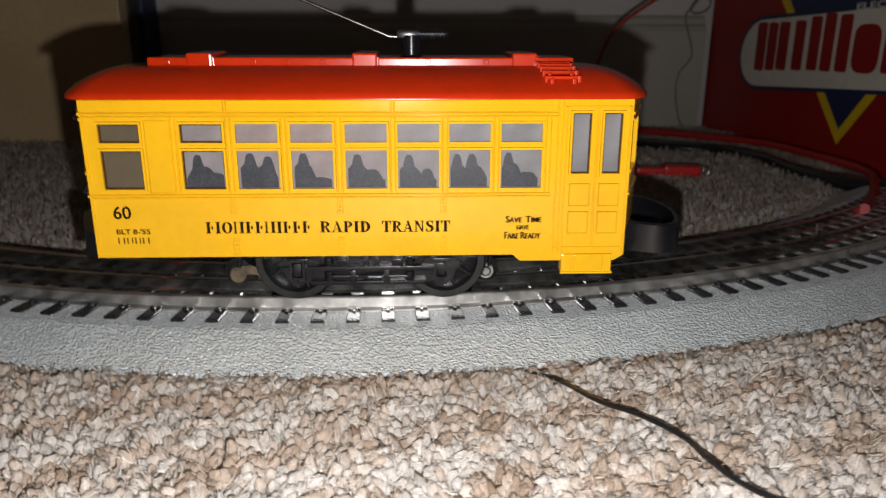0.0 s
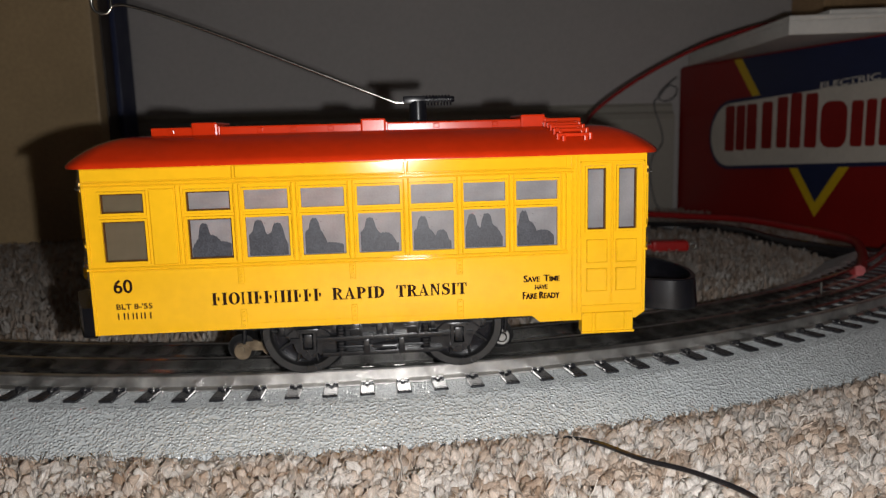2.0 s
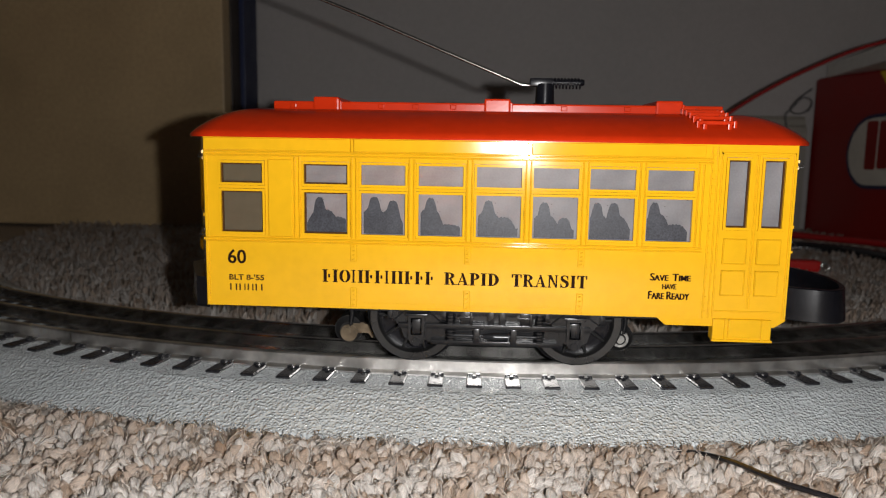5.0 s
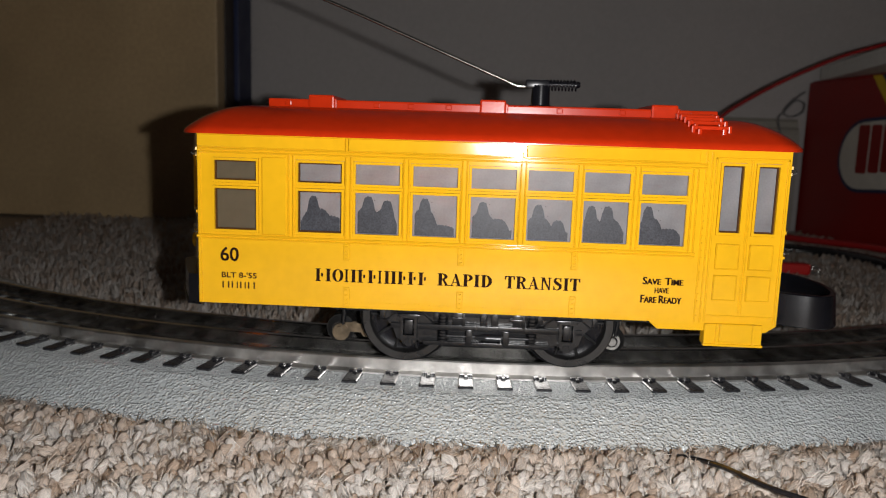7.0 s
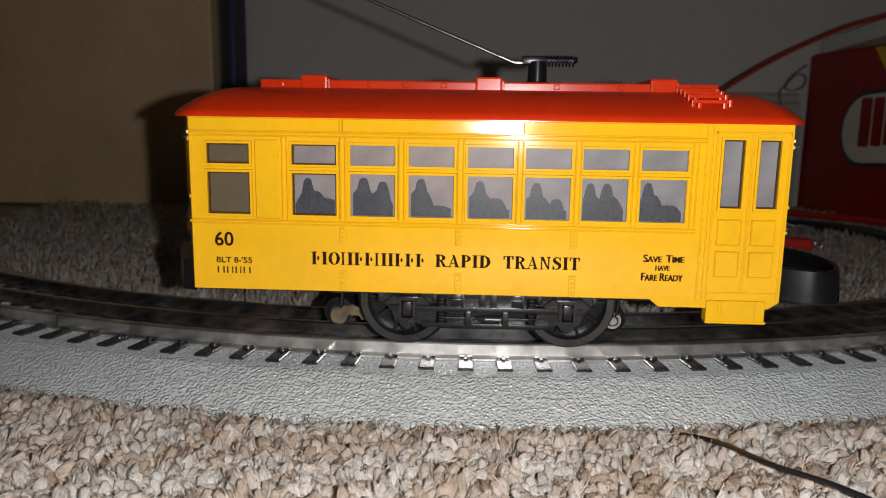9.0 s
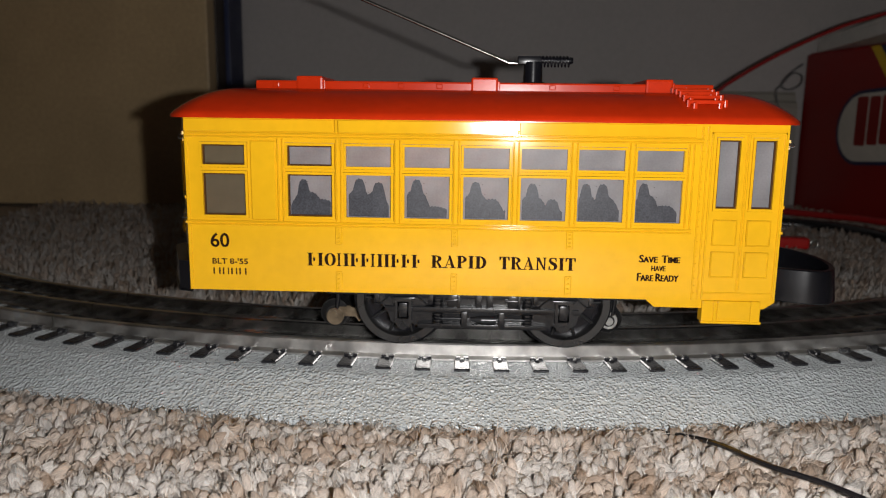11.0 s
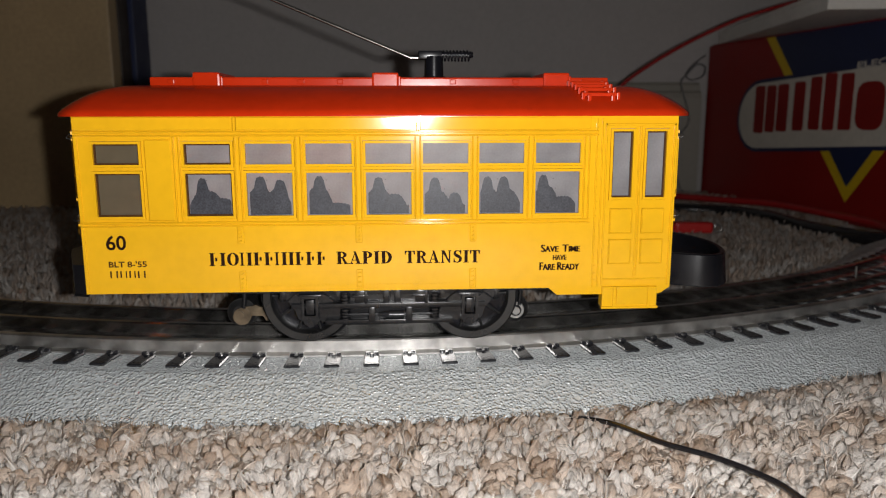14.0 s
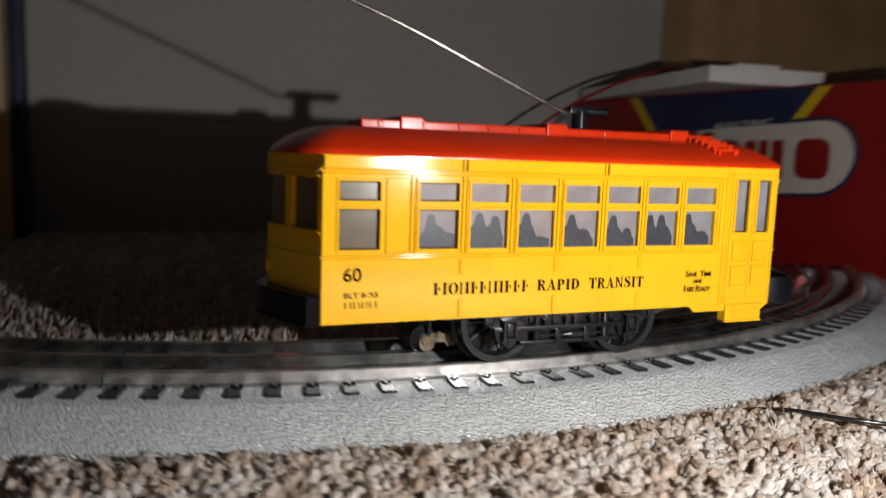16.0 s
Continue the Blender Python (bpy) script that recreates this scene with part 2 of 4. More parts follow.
def part(name, bm, material, parent=None, label="", smooth=False):
    """Links a bmesh as one mesh object, under a thing or a part."""
    me = bpy.data.meshes.new(name)
    bm.to_mesh(me)
    bm.free()
    me.materials.append(material)
    if smooth:
        me.polygons.foreach_set("use_smooth", [True] * len(me.polygons))
        me.set_sharp_from_angle(angle=radians(smooth if smooth > 1 else 40))
    ob = new(name, me)
    if parent is not None:
        ob.parent = parent
    return tagged(ob, label)


def again(ob, m, parent=None):
    """Another object on the same mesh, at pose m under the same parent."""
    twin = new(ob.name.split(".")[0], ob.data)
    twin.parent = parent or ob.parent
    twin.matrix_basis = m
    if "label" in ob:
        twin["label"] = ob["label"]
    return twin


def thing(name, label, category, group="", at=(0, 0, 0)):
    ob = new(name)
    ob.location = at
    ob.empty_display_size = 0.01
    return tagged(ob, label, category, group)


def block(bm, x0, x1, y0, y1, z0, z1, bevel=0.0, segments=2):
    """A block between these limits, its edges rounded by bevel."""
    made = bmesh.ops.create_cube(bm, size=1)["verts"]
    for v in made:
        v.co = ((x0 + (v.co.x + 0.5) * (x1 - x0)) * MM, (y0 + (v.co.y + 0.5) * (y1 - y0)) * MM, (z0 + (v.co.z + 0.5) * (z1 - z0)) * MM)
    if bevel:
        edges = list({e for v in made for e in v.link_edges})
        bmesh.ops.bevel(bm, geom=edges, offset=bevel * MM, segments=segments, profile=0.6, affect="EDGES")
    return bm


def rod(bm, a, b, r0, r1=None, sides=16):
    """A round bar from a to b."""
    a, b = Vector(a) * MM, Vector(b) * MM
    turn = (b - a).to_track_quat("Z", "Y").to_matrix().to_4x4()
    bmesh.ops.create_cone(bm, cap_ends=True, segments=sides, radius1=r0 * MM, radius2=(r0 if r1 is None else r1) * MM,
                          depth=(b - a).length, matrix=Matrix.Translation((a + b) / 2) @ turn)
    return bm


def tube(bm, points, radius, sides=8):
    """A round cord through the points."""
    points = [Vector(p) * MM for p in points]
    rings, side = [], None
    for i, p in enumerate(points):
        way = (points[min(i + 1, len(points) - 1)] - points[max(i - 1, 0)]).normalized()
        side = (side or (way.orthogonal())) - way * (side or way.orthogonal()).dot(way)
        side.normalize()
        up = way.cross(side)
        rings.append([bm.verts.new(p + (side * math.cos(a) + up * math.sin(a)) * radius * MM)
                      for a in (2 * math.pi * k / sides for k in range(sides))])
    for a, b in zip(rings, rings[1:]):
        for k in range(sides):
            bm.faces.new((a[k], a[(k + 1) % sides], b[(k + 1) % sides], b[k]))
    bm.faces.new(rings[0][::-1])
    bm.faces.new(rings[-1])
    return bm


def curve_points(knots, steps=8):
    """Points of a smooth line through the knots."""
    ks = [Vector(k) for k in knots]
    ks = [2 * ks[0] - ks[1], *ks, 2 * ks[-1] - ks[-2]]
    out = []
    for i in range(1, len(ks) - 2):
        p0, p1, p2, p3 = ks[i - 1:i + 3]
        for j in range(steps):
            t = j / steps
            out.append(0.5 * ((2 * p1) + (p2 - p0) * t + (2 * p0 - 5 * p1 + 4 * p2 - p3) * t * t + (3 * p1 - p0 - 3 * p2 + p3) * t ** 3))
    return out + [ks[-2]]


def pierced(bm, xs, zs, holes, place, deep):
    """A sheet of thickness deep over the ranges xs and zs with rectangular holes; place maps (x, z, depth) to a point."""
    cut_x = sorted({*xs, *(h[0] for h in holes), *(h[1] for h in holes)})
    cut_z = sorted({*zs, *(h[2] for h in holes), *(h[3] for h in holes)})

    def solid(i, j):
        if not (0 <= i < len(cut_x) - 1 and 0 <= j < len(cut_z) - 1):
            return False
        x, z = (cut_x[i] + cut_x[i + 1]) / 2, (cut_z[j] + cut_z[j + 1]) / 2
        return not any(h[0] < x < h[1] and h[2] < z < h[3] for h in holes)

    made = {}

    def vert(i, j, d):
        if (i, j, d) not in made:
            made[i, j, d] = bm.verts.new(Vector(place(cut_x[i], cut_z[j], d * deep)) * MM)
        return made[i, j, d]

    for i in range(len(cut_x) - 1):
        for j in range(len(cut_z) - 1):
            if not solid(i, j):
                continue
            for d in (0, 1):
                q = [vert(i, j, d), vert(i + 1, j, d), vert(i + 1, j + 1, d), vert(i, j + 1, d)]
                bm.faces.new(q if d == 0 else q[::-1])
            for (a, b), (p, q) in (((i - 1, j), ((i, j), (i, j + 1))), ((i + 1, j), ((i + 1, j + 1), (i + 1, j))),
                                   ((i, j - 1), ((i + 1, j), (i, j))), ((i, j + 1), ((i, j + 1), (i + 1, j + 1)))):
                if not solid(a, b):
                    bm.faces.new((vert(*p, 0), vert(*p, 1), vert(*q, 1), vert(*q, 0)))
    bmesh.ops.recalc_face_normals(bm, faces=bm.faces)
    return bm


def lettering(text, x0, x1, z0, z1, y, material, parent, bold=0.0, label="", spacing=1.0, name="lettering", smear=0.0, caps=False):
    """Raised printing that fills the rectangle, facing the -y side."""
    cu = bpy.data.curves.new("text", "FONT")
    cu.body, cu.size, cu.offset, cu.space_word, cu.resolution_u = text, 1.0, bold, spacing, 3
    if caps:
        cu.small_caps_scale = 0.78
        for c in cu.body_format:
            c.use_small_caps = True
    tmp = new("text", cu)
    me = bpy.data.meshes.new_from_object(tmp.evaluated_get(bpy.context.evaluated_depsgraph_get()))
    bpy.data.objects.remove(tmp)
    xs, zs = [v.co.x for v in me.vertices], [v.co.y for v in me.vertices]
    for v in me.vertices:
        v.co = ((x0 + (v.co.x - min(xs)) / (max(xs) - min(xs)) * (x1 - x0)) * MM, y * MM, (z0 + (v.co.y - min(zs)) / (max(zs) - min(zs)) * (z1 - z0)) * MM)
    bm = bmesh.new()
    bm.from_mesh(me)
    bpy.data.meshes.remove(me)
    if smear:
        # a heavier print: the same shapes again, a little aside
        twin = bmesh.ops.duplicate(bm, geom=bm.verts[:] + bm.edges[:] + bm.faces[:])["geom"]
        for v in twin:
            if isinstance(v, bmesh.types.BMVert):
                v.co += Vector((smear * MM, -0.006 * MM, 0))
    return part(name, bm, material, parent, label)


def outline_plate(bm, points, y0, y1):
    """A plate with the outline points (x, z), between the depths y0 and y1."""
    front = [bm.verts.new((x * MM, y0 * MM, z * MM)) for x, z in points]
    back = [bm.verts.new((x * MM, y1 * MM, z * MM)) for x, z in points]
    bm.faces.new(front)
    bm.faces.new(back[::-1])
    n = len(points)
    for i in range(n):
        bm.faces.new((front[i], back[i], back[(i + 1) % n], front[(i + 1) % n]))
    bmesh.ops.recalc_face_normals(bm, faces=bm.faces)
    return bm


# ---- room ----
WALL_Y = 475


def structure(name, bm, material, label, smooth=False):
    return tagged(part(name, bm, material, None, label, smooth), kind="structure")


structure("floor", block(bmesh.new(), -1500, 1600, -1500, WALL_Y + 60, -40, 0), BACKING, "beige and brown twisted-pile carpet over a dark base")
structure("wall_north", block(bmesh.new(), -1560, 1660, WALL_Y, WALL_Y + 60, 0, 2400), WALL, "plain grey painted wall behind the toy track")
structure("wall_south", block(bmesh.new(), -1560, 1660, -1560, -1500, 0, 2400), WALL, "plain grey painted wall")
structure("wall_west", block(bmesh.new(), -1560, -1500, -1500, WALL_Y, 0, 2400), WALL, "plain grey painted wall")
structure("wall_east", block(bmesh.new(), 1600, 1660, -1500, WALL_Y, 0, 2400), WALL, "plain grey painted wall")
structure("ceiling", block(bmesh.new(), -1560, 1660, -1560, WALL_Y + 60, 2400, 2460), CEILING, "plain white ceiling")
skirt = bmesh.new()
outline = [(WALL_Y - 11, 0), (WALL_Y - 11, 92), (WALL_Y - 9, 97), (WALL_Y - 6, 99), (WALL_Y - 5, 104), (WALL_Y - 2, 107), (WALL_Y, 107), (WALL_Y, 0)]
a = [skirt.verts.new((-1.5, y * MM, z * MM)) for y, z in outline]
b = [skirt.verts.new((0.288, y * MM, z * MM)) for y, z in outline]
for i in range(len(outline)):
    j = (i + 1) % len(outline)
    skirt.faces.new((a[i], b[i], b[j], a[j]))
skirt.faces.new(a[::-1])
skirt.faces.new(b)
bmesh.ops.recalc_face_normals(skirt, faces=skirt.faces)
structure("baseboard", skirt, SKIRT, "tall grey painted baseboard with a moulded top edge")


def cabinet():
    t = thing("cabinet", "pale beige wooden cabinet standing on the carpet by the wall", "cabinet", at=(-0.2188, 0.385, 0))
    part("front_panel", block(bmesh.new(), -640, 0, 0, 18, 3, 700, 1.5), BEIGE, t, "pale beige laminate panel")
    # near-black side: shade between front and back board is in its colour
    part("side_panel", block(bmesh.new(), -18, 1, 18, 40, 3, 698, 0.8), DARK_EDGE_SHADE, t, "dark side with shade put into its colour")
    part("back_panel", block(bmesh.new(), -640, 5, 40, 76, 3, 698, 0.8), NAVY, t, "navy blue back board")
    part("top", block(bmesh.new(), -645, 6, -3, 77, 700, 718, 1.5), BEIGE, t)
    part("far_side_panel", block(bmesh.new(), -640, -622, 18, 46, 3, 698), DARK_EDGE_SHADE, t)


def sideboard():
    t = thing("sideboard", "brown oak-veneered furniture panel standing against the wall", "furniture", at=(0.4055, 0.42, 0))
    part("side_panel", block(bmesh.new(), 0, 18, 0, 54, 0, 720, 1.0), OAK, t)
    part("front_panel", block(bmesh.new(), 18, 620, 0, 18, 0, 720, 1.0), OAK, t)
    part("top", block(bmesh.new(), -4, 624, -4, 54, 720, 740, 1.0), OAK, t)


cabinet()

# ---- track: circular sections about one centre ----
CX, CY, RADIUS = -9.9, 407.3, 407.5


def sweep(bm, profile, a0, a1, steps):
    """Sweeps a closed profile of (offset from the middle, height) round the arc; angles in degrees from the near point."""
    rings = []
    for k in range(steps + 1):
        a = radians(a0 + (a1 - a0) * k / steps)
        rings.append([bm.verts.new(((RADIUS + o) * math.sin(a) * MM, -(RADIUS + o) * math.cos(a) * MM, z * MM)) for o, z in profile])
    n = len(profile)
    for p, q in zip(rings, rings[1:]):
        for i in range(n):
            bm.faces.new((p[i], q[i], q[(i + 1) % n], p[(i + 1) % n]))
    bm.faces.new(rings[0])
    bm.faces.new(rings[-1][::-1])
    bmesh.ops.recalc_face_normals(bm, faces=bm.faces)
    return bm


BED = [(-48.1, 0.6), (-48.0, 2.0), (-33.0, 9.0), (-31.5, 9.6), (31.5, 9.6), (33.0, 9.0), (48.0, 2.0), (48.1, 0.6), (47.0, 0.4), (-47.0, 0.4)]
HEAD = [(-2.6, 9.7), (-2.6, 10.25), (-1.15, 10.9), (-1.15, 14.0), (-0.8, 14.4), (0.8, 14.4), (1.15, 14.0), (1.15, 10.9), (2.6, 10.25), (2.6, 9.7)]


def tie_mesh():
    bm = bmesh.new()
    block(bm, -2.2, 2.2, -28.0, 28.0, 8.6, 10.35, 0.3, 1)
    for s in (-1, 1):
        for along in (-1.1, 1.1):
            block(bm, along - 0.8, along + 0.8, *sorted((s * 18.2, s * 19.6)), 10.2, 10.95, 0.12, 1)
        block(bm, -0.6, 0.6, *sorted((s * 19.5, s * 21.1)), 10.2, 10.85, 0.2, 1)
    return bm


def track_section(a0, a1, count):
    t = thing("track_section", "curved toy train track on pebbled grey plastic roadbed with black ties", "track", "sections of the track loop", at=(CX * MM, CY * MM, 0))
    part("roadbed", sweep(bmesh.new(), BED, a0 + 0.008, a1 - 0.008, 48), ROADBED, t, "pebbled grey plastic roadbed", smooth=30)
    for middle, m, label in ((16.6, RAIL, "bright nickel rail"), (0, INNER_RAIL, "shiny nickel rail"), (-16.6, INNER_RAIL, "shiny nickel rail")):
        part("rail", sweep(bmesh.new(), [(o + middle, z) for o, z in HEAD], a0 + 0.05, a1 - 0.05, 64), m, t, label, smooth=30)
    first = None
    for k in range(count):
        a = radians(a0 + (a1 - a0) * (k + 0.5) / count)
        m = Matrix.Translation((RADIUS * math.sin(a) * MM, -RADIUS * math.cos(a) * MM, 0)) @ Matrix.Rotation(a, 4, "Z")
        if first is None:
            first = part("tie", tie_mesh(), TIE, t)
            first.matrix_basis = m
        else:
            again(first, m)


def rail_terminal():
    """A bent bare wire that feeds the middle rail."""
    a = radians(28.6)
    x, y = CX + RADIUS * math.sin(a), CY - RADIUS * math.cos(a)
    t = thing("rail_terminal", "small bare metal wire terminal standing on the rail", "terminal", at=(x * MM, y * MM, 0))
    t.rotation_euler = (0, 0, a)
    part("wire", tube(bmesh.new(), curve_points([(0, 0, 19.5), (0.2, 0, 15.6), (1.0, 0, 14.9), (8, 0, 14.8)], 4), 0.4, 8), STEEL, t, smooth=60)


rail_terminal()
track_section(-62.09, -17.09, 31)
track_section(-17.09, 27.91, 31)
track_section(27.91, 51.13, 16)

# ---- trolley ----
WIN_X = [-49.9, -34.0, -18.2, -2.4, 12.9, 28.0, 43.3]
WIN_W = 12.1
UP, LOW = (65.7, 71.1), (52.0, 63.4)
SIDE, SKIN = 26.4, 1.4
trolley = thing("trolley", "yellow plastic toy trolley with a red roof standing on the track", "toy trolley", at=(0, 0, 0))
near_holes = [(-73.2, -61.5, *UP), (-73.2, -61.5, *LOW), *((x, x + WIN_W, *band) for x in WIN_X for band in (UP, LOW)),
              (64.3, 69.8, 56.2, 74.1), (73.6, 79.0, 56.2, 74.1)]


def side_wall(sign):
    """One long side with its openings and everything moulded on it. sign: -1 near, 1 far."""
    def place(x, z, d):
        return x, sign * (SIDE - d), z

    bm = pierced(bmesh.new(), (-78, 82), (31, 78.5), [(h[0] - 0.75, h[1] + 0.75, h[2] - 0.75, h[3] + 0.75) for h in near_holes], place, SKIN)
    wall = part("side_wall", bm, YELLOW, trolley)
    y = sign * SIDE

    def on(bm, x0, x1, z0, z1, proud, bevel=0.12):
        lo, hi = sorted((y - sign * 0.2, y + sign * proud))
        block(bm, x0, x1, lo, hi, z0, z1, bevel, 1)

    for x0, x1 in ((-77.6, -37.1), (-35.9, 10.9), (12.1, 58.2)):
        board = bmesh.new()
        on(board, x0, x1, 74.6, 78.0, 0.35, 0.2)
        for v in board.verts:  # each board leans out a little towards one end
            if sign * v.co.y / MM > SIDE:
                v.co.y += sign * (1.25 * (x1 - v.co.x / MM) / 47 - 0.25) * MM
        part("letterboard", board, YELLOW, wall)
    trim = bmesh.new()
    on(trim, -77.6, 60.2, 73.85, 74.45, 0.75, 0.25)
    on(trim, -77.6, 60.2, 72.95, 73.5, 0.65, 0.25)
    for x in (-36.5, 11.5):
        on(trim, x - 0.45, x + 0.45, 74.4, 78.1, 0.7, 0.25)
    on(trim, -77.6, 58.5, 50.0, 50.55, 0.6, 0.22)
    on(trim, -77.6, 58.5, 49.2, 49.65, 0.5, 0.2)
    on(trim, -77.9, -77.0, 31.2, 77.5, 0.3)
    for x in [-51.8] + [x + WIN_W + 1.8 for x in WIN_X]:
        for s in (-0.85, 0.45):
            on(trim, x + s, x + s + 0.45, 50.6, 73.0, 0.55, 0.2)
    for s in (-0.4, 0.35):
        on(trim, 60.4 + s * 2, 60.4 + s * 2 + 0.4, 31.2, 77.6, 0.35)
    part("moulding", trim, YELLOW, wall)
    blank = bmesh.new()
    on(blank, -60.0, -53.0, 50.8, 72.3, 0.4, 0.3)
    part("blank_panel", blank, YELLOW, wall)
    for x in (-36.2, -4.6, 26.4):
        for z0, z1 in ((44.4, 49.2), (31.4, 37.0)):
            rivets = bmesh.new()
            on(rivets, x - 0.9, x + 0.9, z0, z1, 0.4, 0.2)
            for k in range(4):
                z = z0 + 0.8 + k * (z1 - z0 - 1.6) / 3
                on(rivets, x - 0.4, x + 0.4, z - 0.25, z + 0.25, 0.75, 0.2)
            part("rivet_strip", rivets, YELLOW, wall)
    rivets = bmesh.new()
    for k in range(60):
        x = -34 + k * 1.0
        if abs((x + 4.6)) > 1.2:
            on(rivets, x - 0.17, x + 0.17, 32.5, 32.84, 0.14, 0.05)
    for k in range(22):
        on(rivets, 60.1, 60.4, 33 + k * 2.0, 33.3 + k * 2.0, 0.45, 0.05)
    tagged(part("rivet_rows", rivets, YELLOW, wall), kind="stuff")

    skirt = bmesh.new()
    outline_plate(skirt, [(47.6, 31.02), (50.0, 29.0), (79.2, 29.0), (82.0, 30.9), (82.0, 31.02)], y, y - sign * SKIN)
    part("lower_skirt", skirt, YELLOW, wall)
    step = bmesh.new()
    lo, hi = sorted((y + sign * 0.9, y - sign * 3))
    block(step, 62.6, 78.2, lo, hi, 25.2, 31.2, 0.35)
    lo, hi = sorted((y + sign * 1.3, y))
    block(step, 66.6, 75.4, lo, hi, 26.2, 31.3, 0.3)
    block(step, 62.4, 78.5, lo, hi, 25.0, 25.7, 0.2)
    for x in (66.0, 75.8):
        block(step, x - 0.4, x + 0.4, lo, hi, 25.4, 31.3, 0.15)
    part("step", step, YELLOW, trolley)

    door = bmesh.new()
    on(door, 62.2, 81.4, 75.6, 76.2, 0.4)
    on(door, 62.2, 62.7, 31.5, 76.2, 0.4)
    on(door, 80.9, 81.4, 31.5, 76.2, 0.4)
    on(door, 62.8, 80.8, 33.1, 33.5, 0.3)
    for x0, x1 in ((64.0, 70.3), (72.9, 79.2)):
        for z0, z1 in ((46.2, 53.2), (37.6, 44.6)):
            on(door, x0, x1, z0, z1, 0.3, 0.3)
            for a in ((x0, x0 + 0.35, z0, z1), (x1 - 0.35, x1, z0, z1), (x0, x1, z0, z0 + 0.35), (x0, x1, z1 - 0.35, z1)):
                on(door, *a, 0.55, 0.17)
    on(door, 71.3, 71.7, 34, 75.5, 0.25)
    on(door, 71.9, 72.2, 34, 75.5, 0.2)
    part("folding_door", door, YELLOW, trolley, "yellow moulded two-leaf folding door")

    frames = {}
    for h in near_holes:
        size = (round(h[1] - h[0], 2), round(h[3] - h[2], 2))
        at = Matrix.Translation((h[0] * MM, y * MM, h[2] * MM))
        if size in frames:
            again(frames[size], at)
            continue
        w, tall = size
        bm = bmesh.new()
        pierced(bm, (-0.68, w + 0.68), (-0.68, tall + 0.68), [(0, w, 0, tall)], lambda x, z, d: (x, sign * (0.35 - d), z), 1.3)
        ob = part("window_frame", bm, YELLOW, trolley)
        ob.matrix_basis = at
        frames[size] = ob
        # gasket lip; shade of the crevice is put into its dark colour
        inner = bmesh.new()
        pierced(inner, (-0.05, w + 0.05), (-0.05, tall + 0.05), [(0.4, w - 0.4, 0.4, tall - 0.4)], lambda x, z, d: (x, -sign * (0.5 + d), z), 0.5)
        lip = part("window_lip", inner, BROWN_INK_LIP_SHADE, ob)
        lip.matrix_basis = Matrix()
    panes = {}
    for h in near_holes:
        size = (round(h[1] - h[0], 2), round(h[3] - h[2], 2))
        end = h[0] < -60
        at = Matrix.Translation((h[0] * MM, sign * (SIDE - 1.2) * MM, h[2] * MM))
        if (size, end) in panes:
            again(panes[size, end], at)
            continue
        bm = block(bmesh.new(), -0.9, size[0] + 0.9, *sorted((0, -sign * 0.5)), -0.9, size[1] + 0.9)
        ob = part("window_pane", bm, CLEAR if end else FROST, trolley, "clear window tinted for the dim inside" if end else "frosted grey plastic window")
        ob.matrix_basis = at
        panes[size, end] = ob


side_wall(-1)
side_wall(1)


def rounded_outline(half, bulge, width, middle, n=14):
    """Plan outline of the car: straight sides, each end bowed out by bulge."""
    out = []
    for k in range(n + 1):
        a = math.pi / 2 * (2 * k / n - 1)
        out.append((middle + half + bulge * math.cos(a), width * math.sin(a)))
    for k in range(n + 1):
        a = math.pi / 2 * (2 * k / n - 1)
        out.append((middle - half - bulge * math.cos(a), -width * math.sin(a)))
    return out


